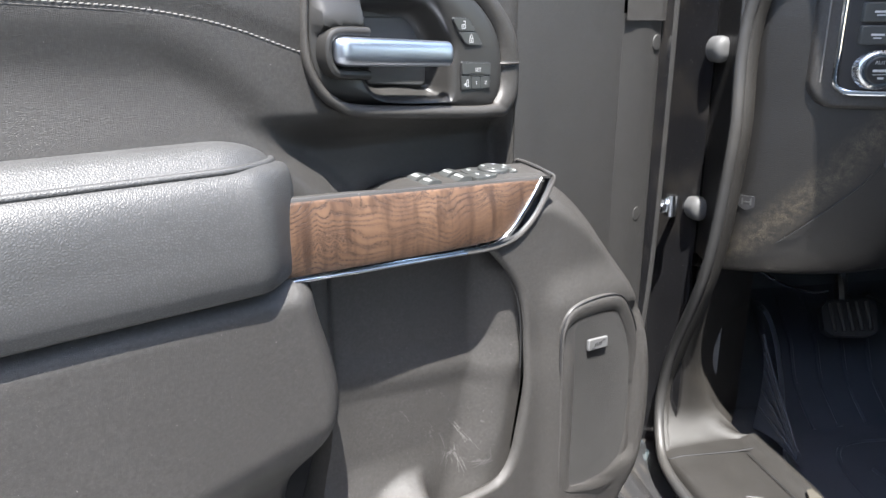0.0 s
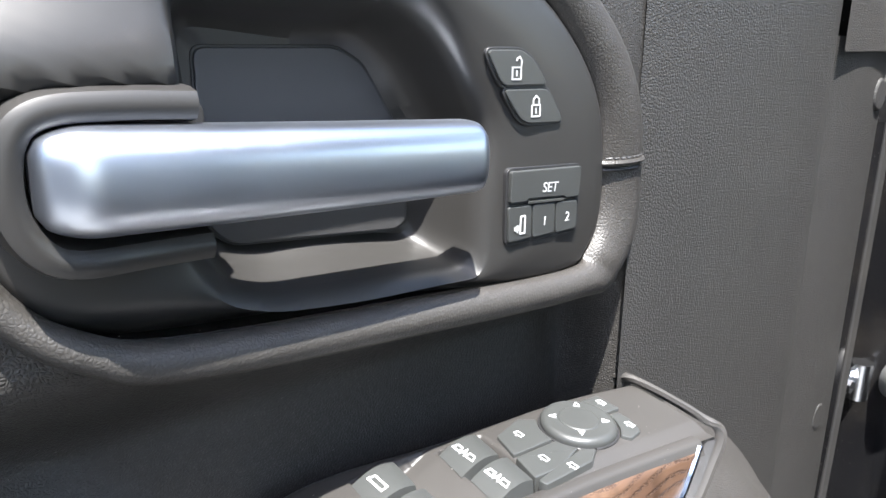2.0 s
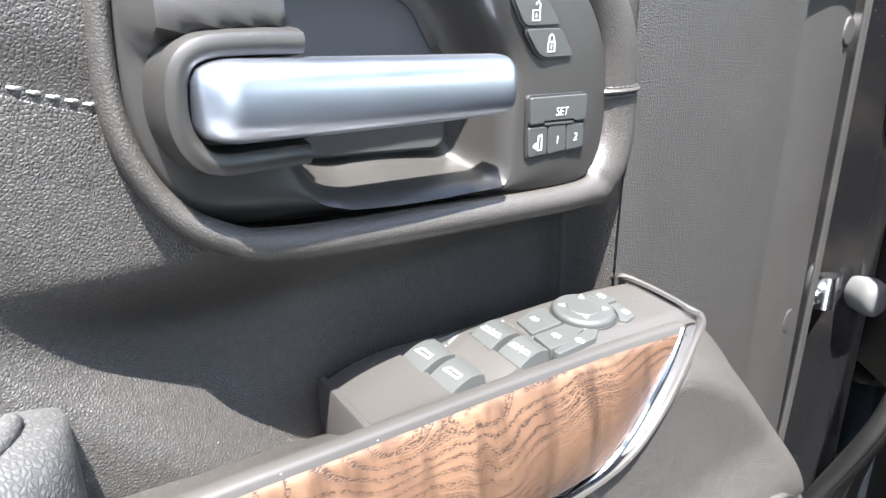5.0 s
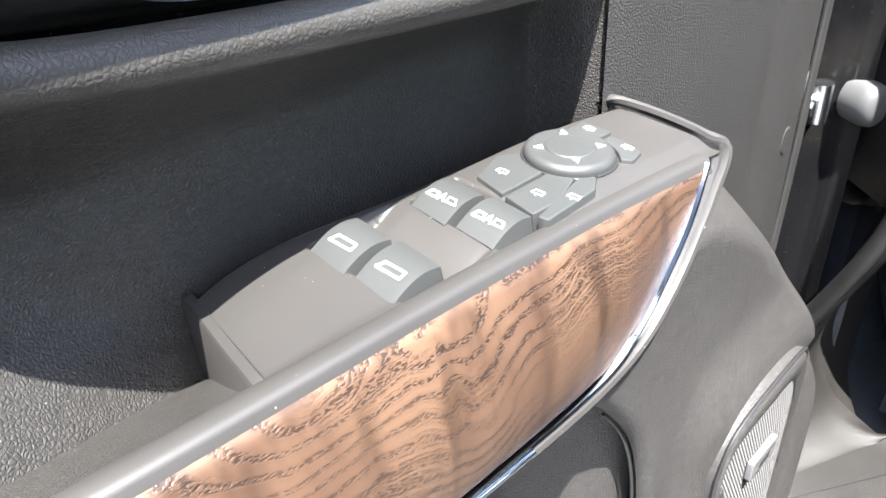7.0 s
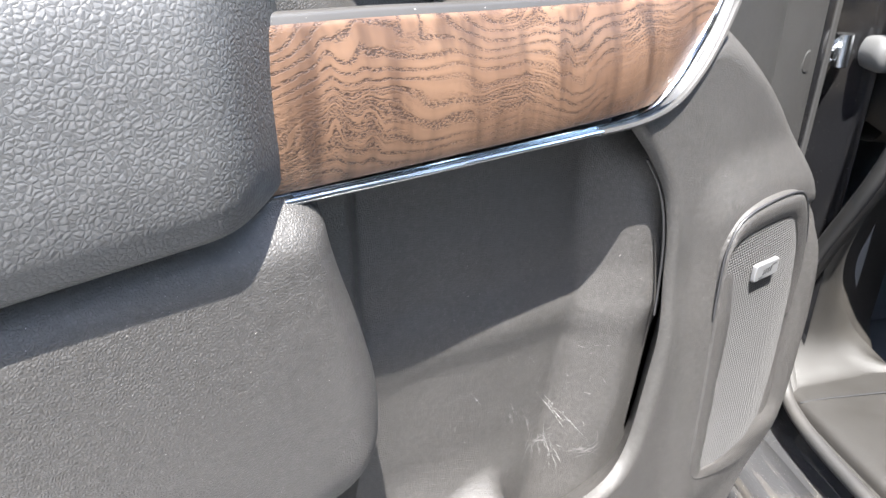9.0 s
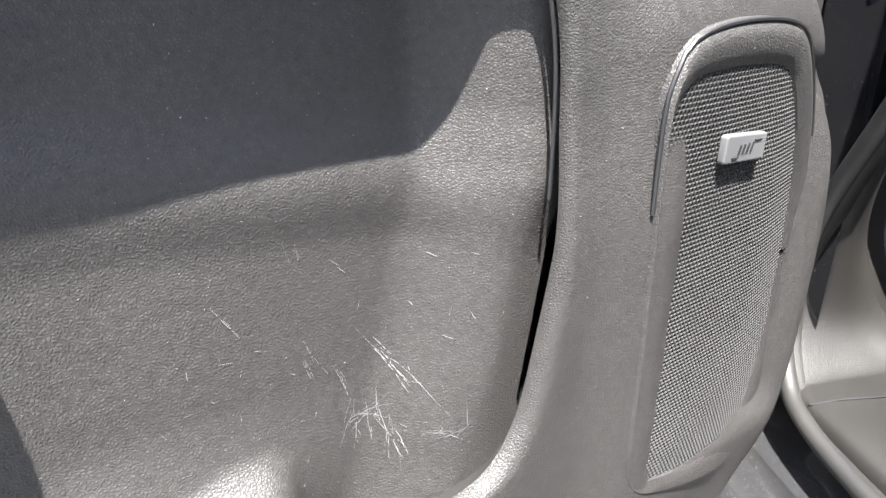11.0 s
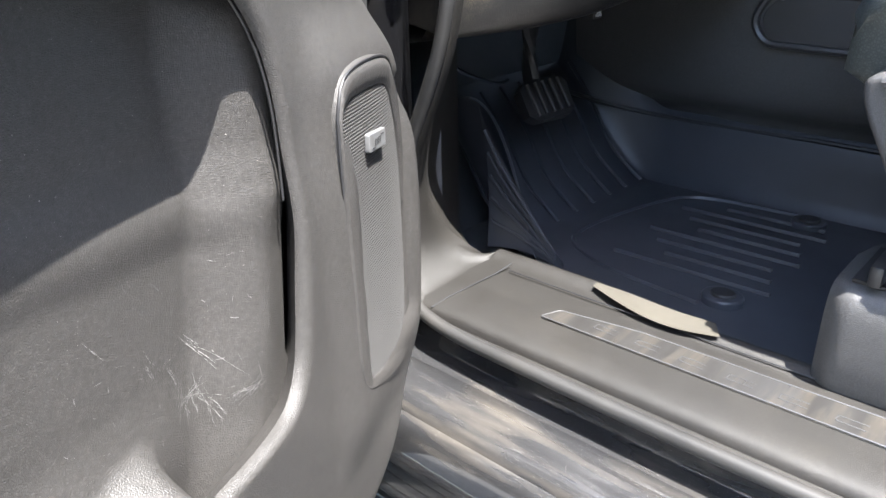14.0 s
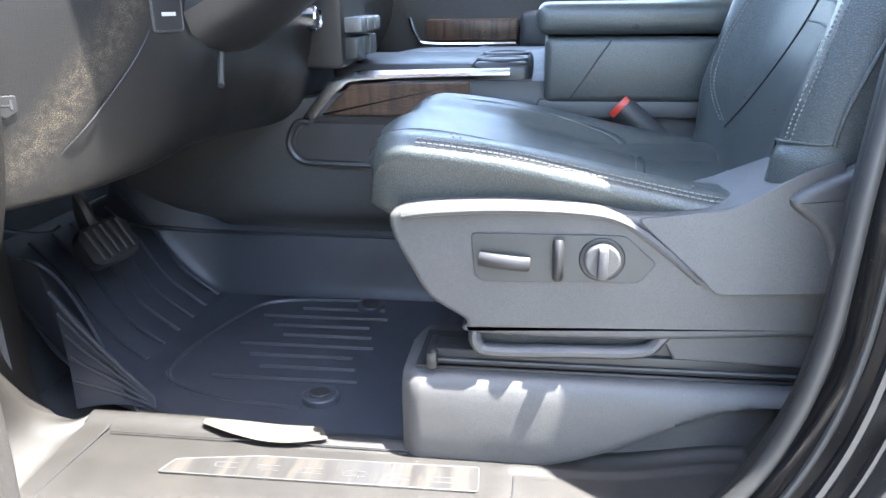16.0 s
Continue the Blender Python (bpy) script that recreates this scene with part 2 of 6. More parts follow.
def inset(pts, d):
    """A closed outline in the plane, moved inwards by d (anticlockwise)."""
    out, k = [], len(pts)
    area = sum(pts[i - 1][0] * pts[i][1] - pts[i][0] * pts[i - 1][1] for i in range(k))
    sgn = 1 if area > 0 else -1
    for i in range(k):
        a, b, c = Vector(pts[i - 1]), Vector(pts[i]), Vector(pts[(i + 1) % k])
        e = ((b - a).normalized() + (c - b).normalized())
        e = e.normalized() if e.length > 1e-9 else Vector((1, 0))
        out.append(b + Vector((-e.y, e.x)) * d * sgn)
    return out


def plate(outline, to3d, h0, h1, bevel=0.002, steps=3, bm=None, cap=True):
    """A slab over a closed outline from height h0 to h1, with a rounded upper edge. to3d(a, b, h) gives the place."""
    bm = bm or bmesh.new()
    outline = [Vector(p[:2]) for p in outline]
    rings = [(0.0, h0)] + [(bevel * (1 - math.cos(math.pi / 2 * i / steps)), h1 - bevel + bevel * math.sin(math.pi / 2 * i / steps)) for i in range(steps + 1)]
    if h1 < h0:
        rings = [(0.0, h0)] + [(bevel * (1 - math.cos(math.pi / 2 * i / steps)), h1 + bevel - bevel * math.sin(math.pi / 2 * i / steps)) for i in range(steps + 1)]
    last = None
    for d, h in rings:
        ring = [bm.verts.new(to3d(q.x, q.y, h)) for q in inset(outline, d)]
        if last:
            for i in range(len(ring)):
                bm.faces.new((last[i - 1], last[i], ring[i], ring[i - 1]))
        elif cap:
            bm.faces.new(ring[::-1])
        last = ring
    ring = [bm.verts.new(to3d(q.x, q.y, h1)) for q in inset(outline, bevel * 1.15)]
    for i in range(len(ring)):
        bm.faces.new((last[i - 1], last[i], ring[i], ring[i - 1]))
    bm.faces.new(ring)
    return bm


def loft(sections, closed=True, caps=True, bm=None):
    """Joins sections, lists of places of one length."""
    bm = bm or bmesh.new()
    rows = [[bm.verts.new(p) for p in s] for s in sections]
    k = len(rows[0])
    for a, b in zip(rows, rows[1:]):
        for i in range(k if closed else k - 1):
            j = (i + 1) % k
            bm.faces.new((a[i], a[j], b[j], b[i]))
    if caps and closed:
        bm.faces.new(rows[0][::-1])
        bm.faces.new(rows[-1])
    return bm


def tube(path, rx, ry=None, n=8, up=(0, 0, 1), closed=False, bm=None):
    """A rounded bar along a path; rx across, ry along up; numbers or functions of 0 to 1."""
    path = [Vector(p) for p in path]
    secs, k = [], len(path)
    for i, p in enumerate(path):
        d = (path[(i + 1) % k if closed else min(i + 1, k - 1)] - path[i - 1 if closed else max(i - 1, 0)]).normalized()
        side = d.cross(Vector(up))
        side = side.normalized() if side.length > 1e-6 else Vector((1, 0, 0))
        top = side.cross(d)
        s = i / max(k - 1, 1)
        a = rx(s) if callable(rx) else rx
        b = (ry(s) if callable(ry) else ry) if ry is not None else a
        secs.append([p + side * a * math.cos(2 * math.pi * j / n) + top * b * math.sin(2 * math.pi * j / n) for j in range(n)])
    if closed:
        secs.append(secs[0])
    bm = loft(secs, True, not closed, bm)
    if closed:
        bmesh.ops.remove_doubles(bm, verts=bm.verts, dist=1e-7)
    return bm


def box(x0, x1, y0, y1, z0, z1, bevel=0.004, seg=2, bm=None):
    b2 = bmesh.new()
    bmesh.ops.create_cube(b2, size=1.0)
    for v in b2.verts:
        v.co = Vector((x0 if v.co.x < 0 else x1, y0 if v.co.y < 0 else y1, z0 if v.co.z < 0 else z1))
    if bevel:
        bmesh.ops.bevel(b2, geom=list(b2.edges), offset=bevel, segments=seg, affect="EDGES", profile=0.5)
    return b2


def sstep(a, b, x):
    t = min(1.0, max(0.0, (x - a) / (b - a)))
    return t * t * (3 - 2 * t)


def curve(x, pts):
    """Piecewise smooth value at x through (x, y) knots."""
    if x <= pts[0][0]:
        return pts[0][1]
    for (a, p), (b, q) in zip(pts, pts[1:]):
        if x <= b:
            return p + (q - p) * (x - a) / (b - a)
    return pts[-1][1]


def soft(x, pts, r=0.012):
    return (curve(x - r, pts) + curve(x - r / 2, pts) + curve(x, pts) + curve(x + r / 2, pts) + curve(x + r, pts)) / 5


def D(u, n, w):
    """Place on the open door: along it towards the hinges, out of its trim, height."""
    return Vector((u, -n, w))



def rounded(poly, r, n=4):
    """A closed polygon with its corners rounded."""
    out, k = [], len(poly)
    for i in range(k):
        a, b, c = (Vector(poly[j % k][:2]) for j in (i - 1, i, i + 1))
        d = min(r, (a - b).length * 0.45, (c - b).length * 0.45)
        p, q = b + (a - b).normalized() * d, b + (c - b).normalized() * d
        out += [(1 - t) ** 2 * p + 2 * t * (1 - t) * b + t * t * q for t in (j / n for j in range(n + 1))]
    return out


def polar(outline, c, n=96):
    """The outline met by n rays from c."""
    c, out, k = Vector(c), [], len(outline)
    for i in range(n):
        d = Vector((math.cos(2 * math.pi * i / n), math.sin(2 * math.pi * i / n)))
        best = 0.0
        for j in range(k):
            a, e = Vector(outline[j - 1][:2]) - c, Vector(outline[j][:2]) - Vector(outline[j - 1][:2])
            den = d.x * e.y - d.y * e.x
            if abs(den) > 1e-12:
                t, m = (a.x * e.y - a.y * e.x) / den, (a.x * d.y - a.y * d.x) / den
                if t > 0 and -1e-6 <= m <= 1.000001:
                    best = max(best, t)
        out.append(c + d * best)
    return out


def resample(pts, n):
    """n + 1 evenly spaced points along an open line."""
    pts = [Vector(p) for p in pts]
    acc = [0.0]
    for a, b in zip(pts, pts[1:]):
        acc.append(acc[-1] + (b - a).length)
    out, j = [], 0
    for i in range(n + 1):
        s = acc[-1] * i / n
        while j < len(pts) - 2 and acc[j + 1] < s:
            j += 1
        t = (s - acc[j]) / max(acc[j + 1] - acc[j], 1e-9)
        out.append(pts[j].lerp(pts[j + 1], min(1, max(0, t))))
    return out


def lettering(text, size, place, right, up, mat, parent, name="lettering"):
    """Words in the built-in font, flat, centred at a place of the parent's frame."""
    cu = bpy.data.curves.new(name, "FONT")
    cu.body, cu.size, cu.align_x, cu.align_y, cu.extrude = text, size * S, "CENTER", "CENTER", 0.0001
    tmp = bpy.data.objects.new(name, cu)
    me = bpy.data.meshes.new_from_object(tmp)
    bpy.data.objects.remove(tmp)
    r, u = Vector(right).normalized(), Vector(up).normalized()
    n = r.cross(u)
    me.transform(Matrix.Translation(Vector(place) * S) @ Matrix((r, u, n)).transposed().to_4x4())
    me.materials.clear()
    me.materials.append(mat)
    ob = new(name, me)
    ob.parent = parent
    return ob


def bars(strips, frame3, h0, h1, mat, parent, name="icon"):
    """Small flat printed bars: (a0, b0, a1, b1, width) each."""
    bm = bmesh.new()
    for a0, b0, a1, b1, wd in strips:
        d = Vector((a1 - a0, b1 - b0))
        q = Vector((-d.y, d.x)).normalized() * wd / 2
        e = d.normalized() * wd * 0.3
        c = [Vector((a0, b0)) - e + q, Vector((a0, b0)) - e - q, Vector((a1, b1)) + e - q, Vector((a1, b1)) + e + q]
        lo = [bm.verts.new(frame3(p.x, p.y, h0)) for p in c]
        hi = [bm.verts.new(frame3(p.x, p.y, h1)) for p in c]
        bm.faces.new(hi)
        for i in range(4):
            bm.faces.new((lo[i - 1], lo[i], hi[i], hi[i - 1]))
    return part(name, bm, mat, parent, smooth=False)


# ---- setting ----
# unseen wall, added only to cut low sky light on the door trim
sky_block_wall = thing("sky_block_wall", "plain dark unseen wall, added to block low sky light", "wall", "structure")
part("surface", box(-8.0, 1.0, -3.9, -3.7, 0.02, 4.2, 0.01), ASPHALT, sky_block_wall)
ground = thing("ground", "grey weathered asphalt of the lot under the truck", "ground", "structure")
part("surface", sheet(lambda a, b: (-60 + 120 * a, -60 + 120 * b, 0.02), 8, 8), ASPHALT, ground)

# ---- the open driver's door ----
DOORTURN = 28.5
A = radians(DOORTURN)
door = thing("driver_door", "open truck door with grey trim, wood strip and chrome handle", "door", at=(-0.61 * math.sin(A), 0.61 * math.cos(A), 0), turn=DOORTURN)

SEAM = [(-0.2, 1.25), (0.098, 1.245), (0.19, 1.24), (0.228, 1.234), (0.261, 1.227), (0.296, 1.215), (0.338, 1.2), (0.40, 1.19), (0.61, 1.19)]
PL = [(0.40, 0.21), (0.60, 0.27), (0.70, 0.30), (0.797, 0.322), (0.844, 0.333), (0.886, 0.34), (0.921, 0.332), (0.955, 0.324), (0.976, 0.316), (1.0, 0.314), (1.03, 0.314)]


# map pocket: back wall, rounded bulge beside it, front shell round it
def pocket(u, w):
    v = w + 0.1 * (u - 0.45)
    n = 0.0055 + 0.0065 * sstep(0.890, 0.852, v) - 0.0035 * sstep(0.850, 0.824, v) * sstep(0.56, 0.53, u)
    ledge_up = 0.05 * sstep(0.732, 0.680, w + 0.3 * max(0.0, 0.43 - u)) * sstep(0.464, 0.440, u) * sstep(0.37, 0.42, u)
    n -= (0.004 + 0.011 * sstep(0.50, 0.36, u)) * sstep(0.69, 0.76, w) * sstep(0.56, 0.47, u)
    n += 0.012 * sstep(0.356, 0.340, u) * sstep(0.838, 0.862, w)
    e = curve(w, [(0.56, 0.49), (0.70, 0.545), (0.725, 0.552), (0.767, 0.5635), (0.83, 0.577), (0.85, 0.584), (1.0, 0.584)])
    return n + ledge_up + (0.026 + 0.010 * sstep(0.80, 0.87, w)) * sstep(e - 0.060, e - 0.002, u) * sstep(1.0, 0.95, w)


INNER = resample(spline([D(u, 0, w) for u, w in ((0.505, 1.012), (0.520, 0.995), (0.546, 0.967), (0.565, 0.935), (0.573, 0.888), (0.573, 0.82), (0.565, 0.767), (0.553, 0.725), (0.532, 0.704), (0.495, 0.701), (0.458, 0.700), (0.43, 0.698), (0.40, 0.694), (0.37, 0.685), (0.35, 0.66), (0.34, 0.61))], 6), 150)
OUTER = resample(spline([D(u, 0, w) for u, w in ((0.560, 0.990), (0.600, 1.022), (0.632, 1.064), (0.672, 1.052), (0.725, 1.012), (0.782, 0.948), (0.832, 0.862), (0.855, 0.76), (0.85, 0.65), (0.82, 0.565), (0.78, 0.50), (0.70, 0.46), (0.58, 0.44), (0.48, 0.42), (0.42, 0.42), (0.37, 0.43), (0.34, 0.45))], 6), 150)
LEFT = [(0.56, 0.270), (0.70, 0.309), (0.745, 0.3275), (0.79, 0.339), (0.835, 0.3445), (0.855, 0.342), (0.895, 0.339), (1.02, 0.30)]
RIGHT = [(0.56, 0.60), (0.690, 0.60), (0.700, 0.590), (0.714, 0.574), (0.725, 0.571), (0.745, 0.5745), (0.767, 0.5785), (0.80, 0.584), (0.83, 0.587), (0.85, 0.584), (1.02, 0.60)]


def pocket_back(a, b):
    """The moulding ends in a free edge beside the bulge and short of the rib."""
    w = 0.56 + 0.46 * b
    u0, u1 = soft(w, LEFT, 0.01), curve(w, RIGHT)
    if a < 0.04:
        k = a / 0.04
        return D(u0 + 0.004 * k ** 2, -0.05 + (pocket(u0, w) - 0.003 + 0.05) * k, w)
    if a > 0.97:
        return D(u1, pocket(u1, w) - 0.04 * (a - 0.97) / 0.03, w)
    u = u0 + 0.005 + (u1 - u0 - 0.005) * (a - 0.04) / 0.93
    return D(u, pocket(u, w), w)


part("pocket_back", sheet(pocket_back, 100, 120), PLASTIC, door, "scratched grained grey plastic back of the map pocket")
# sheet coloured as unlit depth behind the pocket moulding
part("gap_floor", sheet(lambda a, b: D(0.22 + 0.40 * a, -0.035, 0.56 + 0.46 * b), 2, 2), GAP, door, "near-black sheet standing in for shade behind the pocket")


def under(u, w):
    """The panel turns under towards its foot, sooner near the pocket."""
    return 0.075 * sstep(-0.006, 0.11, 0.862 - 0.15 * max(0.0, 0.32 - u) - w)


def bulge(a, b):
    w = 0.42 + 0.62 * b
    e = soft(w, PL, 0.02)
    n = 0.0565 - 0.030 * sstep(0.990, 1.03, w)
    if a < 0.75:
        u = -0.16 + (e - 0.032 + 0.16) * a / 0.75
        n += 0.004 * math.sin(math.pi * min(1, max(0, (u + 0.16) / 0.45)))
        return D(u, n - under(u, w), w)
    t = (a - 0.75) / 0.25 * math.pi / 2
    n -= under(e - 0.032, w)
    return D(e - 0.032 + 0.032 * math.sin(t), n - 0.055 * (1 - math.cos(t)), w)


part("lower_panel", sheet(bulge, 72, 110), PLASTIC, door, "grained grey plastic lower door panel")


def shell(a, b):
    i = min(150, round(a * 150))
    p, q = INNER[i], OUTER[i]
    s = a
    front = 0.051 + 0.007 * sstep(0.05, 0.25, s) + 0.005 * sstep(0.26, 0.38, s) - 0.011 * sstep(0.62, 0.80, s)
    r = 0.007 + 0.003 * sstep(0.3, 0.45, s)
    if b < 0.1:
        k = b / 0.1
        d = (q - p).normalized()
        v = p + d * 0.030 * (1 - k)
        return D(v.x, front - r - 0.020 * (1 - k), v.z)
    if b < 0.3:
        t = (b - 0.1) / 0.2 * math.pi / 2
        d = (q - p).normalized()
        v = p + d * r * (1 - math.cos(t))
        return D(v.x, front - r + r * math.sin(t), v.z)
    d = (q - p).normalized()
    p2 = p + d * r
    k = (b - 0.3) / 0.7
    v = p2.lerp(q, k)
    dist = (q - v).length
    n = front + 0.012 * sstep(0.588, 0.632, v.x) * sstep(0.955, 0.90, v.z) * sstep(0.56, 0.64, v.z)
    n -= 0.012 * sstep(0.640, 0.660, v.x) * sstep(0.79, 0.77, v.x) * sstep(0.642, 0.665, v.z) * sstep(0.89, 0.865, v.z)
    fall = sstep(0.0, 0.058, dist)
    if s > 0.72:
        fall = 1 - 0.75 * k
    return D(v.x, n * fall - 0.004 * (1 - fall), v.z)


part("front_shell", sheet(shell, 150, 48), PLASTIC, door, "moulded grey plastic around the pocket and loudspeaker")


seamline = []
for i in range(16, 72):
    if INNER[i].z < 0.835:
        break
    s = i / 150
    seamline.append(D(INNER[i].x - 0.0012, 0.051 + 0.007 * sstep(0.05, 0.25, s) - 0.0085, INNER[i].z))
part("panel_gap", tube(seamline, 0.0009, 0.0009, 6, up=(0, 1, 0)), BLACK, door, "dark gap along the rib")


# upper trim, with a hollow for the handle bezel
BEZ = spline([(0.3355, 1.245), (0.335, 1.203), (0.3445, 1.1775), (0.361, 1.1635), (0.385, 1.1560), (0.46, 1.1500), (0.548, 1.145), (0.566, 1.152), (0.574, 1.172), (0.570, 1.212), (0.550, 1.242), (0.518, 1.263), (0.46, 1.272), (0.36, 1.272), (0.340, 1.262)], 6, True)
CEN = (0.45, 1.205)
BRAD = [(q - Vector(CEN)).length for q in polar(BEZ, CEN, 120)]


def in_bezel(u, w):
    x, y = u - CEN[0], w - CEN[1]
    t = (math.atan2(y, x) / (2 * math.pi) * 120) % 120
    i = int(t)
    rad = BRAD[i] + (BRAD[(i + 1) % 120] - BRAD[i]) * (t - i)
    return math.hypot(x, y) - rad, rad


def carve(bm):
    """Cuts the opening for the bezel; its rim follows the outline."""
    gone = []
    for v in bm.verts:
        d, rad = in_bezel(v.co.x, v.co.z)
        if d < -0.0065:
            gone.append(v)
        elif d < 0.0:
            k = rad / (rad + d)
            v.co.x, v.co.z = CEN[0] + (v.co.x - CEN[0]) * k, CEN[1] + (v.co.z - CEN[1]) * k
    bmesh.ops.delete(bm, geom=gone, context="VERTS")
    return bm


def ins(a, b):
    u = -0.16 + 0.775 * a
    s = soft(u, SEAM, 0.02)
    w = 1.035 + (s - 1.035) * b
    t = s - w
    left = 0.000 - 0.007 * sstep(0.0, 0.05, t) + 0.010 * sstep(0.05, 0.14, t)
    right = 0.001 - 0.032 * sstep(1.155, 1.108, w)
    k = sstep(0.285, 0.35, u + 1.0 * (w - 1.12))
    n = left * (1 - k) + right * k
    n = n * sstep(0.604, 0.588, u)
    return D(u, n, w)


part("insert", carve(sheet(ins, 220, 90)), SOFT, door, "dark soft vinyl insert behind the armrest")


def bolster(a, b):
    u = -0.16 + 0.775 * a
    s = soft(u, SEAM, 0.02)
    w = s + (1.36 - s) * b
    n = 0.0002 + 0.003 * sstep(0.0, 0.025, w - s) - 0.005 * sstep(0.03, 0.12, w - s)
    n = n * sstep(0.604, 0.588, u)
    return D(u, n, w)


part("bolster", carve(sheet(bolster, 200, 50)), SOFT, door, "leather-wrapped upper bolster")
part("seam_fold", tube([D(-0.155 + 0.0075 * i, -0.0026, soft(-0.155 + 0.0075 * i, SEAM, 0.02)) for i in range(67)], 0.0024, 0.003, 8, up=(0, 1, 0)), SOFT, door)
bm = bmesh.new()
for i in range(100):
    u = -0.155 + 0.0049 * i
    if u < 0.336:
        s0, s1 = soft(u, SEAM, 0.02), soft(u + 0.0036, SEAM, 0.02)
        tube([D(u, 0.0000, s0 + 0.0032), D(u + 0.0018, 0.0010, (s0 + s1) / 2 + 0.0034), D(u + 0.0036, 0.0000, s1 + 0.0038)], 0.0006, 0.0005, 6, up=(0, -1, 0), bm=bm)
part("stitching", bm, THREAD, door, "pale grey thread", kind="stuff")
def rolled(outline, sections=14):
    """Padded rim round the bezel: broad on the hinge side, slim elsewhere."""
    rows = []
    for q, o in zip(outline, inset(outline, -0.001)):
        d = (o - q).normalized()
        k = max(0.0, d.x) ** 1.5
        rx, rn = (0.0068 + 0.0080 * k) * (1 - 0.4 * max(0.0, -d.x)), 0.0066 + 0.0011 * k
        c = q + d * (rx - 0.0016)
        rows.append([D(c.x + d.x * rx * math.cos(t), 0.0010 + 0.0072 * max(0.0, -d.y) + rn * math.sin(t), c.y + d.y * rx * math.cos(t)) for t in (2 * math.pi * j / sections for j in range(sections))])
    rows.append(rows[0])
    bm = loft(rows, True, False)
    bmesh.ops.remove_doubles(bm, verts=bm.verts, dist=1e-7)
    return bm


part("rolled_edge", rolled(BEZ), LEATHER2, door, "rolled leather edge round the handle")


def over_roll(u):
    return 0.0010 + 0.0079 * math.sqrt(max(0.0, 1 - ((u - 0.5850) / 0.0150) ** 2))


part("roll_seam", tube([D(0.5712 + 0.0019 * i, over_roll(0.5712 + 0.0019 * i) + 0.0002, 1.1868) for i in range(16)], 0.0007, 0.0007, 6, up=(0, 0, 1)), BLACK, door)
part("roll_fold", tube([D(0.5712 + 0.0019 * i, over_roll(0.5712 + 0.0019 * i) - 0.0004, 1.1898) for i in range(16)], 0.0026, 0.0016, 8, up=(0, 0, 1)), LEATHER2, door)
bm = bmesh.new()
for i in range(8):
    u = 0.5725 + 0.0034 * i
    tube([D(u, over_roll(u) + 0.0006, 1.1918), D(u + 0.0024, over_roll(u + 0.0024) + 0.0006, 1.1920)], 0.0005, 0.0004, 5, up=(0, 0, 1), bm=bm)
part("stitching", bm, LEATHER, door, "pale grey thread", kind="stuff")
part("hinge_side_panel", sheet(lambda a, b: D(0.599 + 0.187 * a, 0.001 + 0.004 * math.sin(math.pi * a) ** 0.5 if 0 < a < 1 else 0.0015, 0.44 + 0.92 * b), 24, 20), SMOOTHP, door)
part("edge_strip", sheet(lambda a, b: D(0.787 + 0.10 * a - 0.012 * sstep(0.9, 0.4, 0.44 + 0.92 * b), 0.003 * math.sin(math.pi * min(1, a * 1.2)) - 0.012 * sstep(0.8, 1, a), 0.44 + 0.805 * b), 20, 20), SMOOTHP, door)
part("edge_cap", sheet(lambda a, b: D(0.787 + 0.10 * a, 0.006 - 0.012 * sstep(0.8, 1, a), 1.236 + 0.124 * b), 8, 6), PLASTIC, door)
for w in (1.208, 0.976):
    u = 0.858 if w > 1.1 else 0.842
    part("fastener", plate([(u + 0.009 * math.cos(k * 0.5236), w + 0.011 * math.sin(k * 0.5236)) for k in range(12)], lambda a, b, h: D(a, h, b), -0.002, 0.0035, 0.002), SMOOTHP, door)


# painted shell with its hinge-side edge
def painted(a, b):
    w = 0.40 + 0.96 * b
    sec = spline([(-0.17, -0.12, 0), (-0.17, -0.02, 0), (-0.1, -0.012, 0), (0.5, -0.05, 0), (0.87, -0.012, 0), (0.905, -0.014, 0), (0.93, -0.03, 0), (0.938, -0.05, 0), (0.955, -0.06, 0), (0.965, -0.085, 0), (0.93, -0.14, 0), (0.5, -0.17, 0), (-0.1, -0.16, 0), (-0.17, -0.12, 0)], 5)
    q = sec[round(a * (len(sec) - 1))]
    low_in = 0.06 * sstep(0.75, 0.45, w)
    return D(q.x - low_in * sstep(0.5, 0.9, q.x), q.y, w)


bm = sheet(painted, 65, 24)
bmesh.ops.remove_doubles(bm, verts=bm.verts, dist=1e-5)
bmesh.ops.holes_fill(bm, edges=[e for e in bm.edges if e.is_boundary])
part("door_shell", bm, PAINT, door, "gloss black painted steel shell")
part("door_seal", tube(spline([D(0.915, -0.012, 1.36), D(0.912, -0.012, 1.0), D(0.90, -0.012, 0.8), D(0.865, -0.012, 0.6), D(0.80, -0.012, 0.45)], 8), 0.006, 0.006, 8, up=(0, 1, 0)), RUBBER, door)
bm = box(0.905, 0.97, 0.012, 0.017, 0.960, 0.982, 0.0015)
strap = part("check_strap", bm, DULLCHROME, door, "bare steel door check strap")
part("roller", tube([D(0.945, -0.010, 0.954), D(0.945, -0.010, 0.986)], 0.009, 0.009, 12, up=(1, 0, 0)), DULLCHROME, strap)
part("bolt", tube([D(0.925, -0.013, 0.97), D(0.925, -0.007, 0.97)], 0.006, 0.006, 6, up=(1, 0, 0)), DULLCHROME, strap)

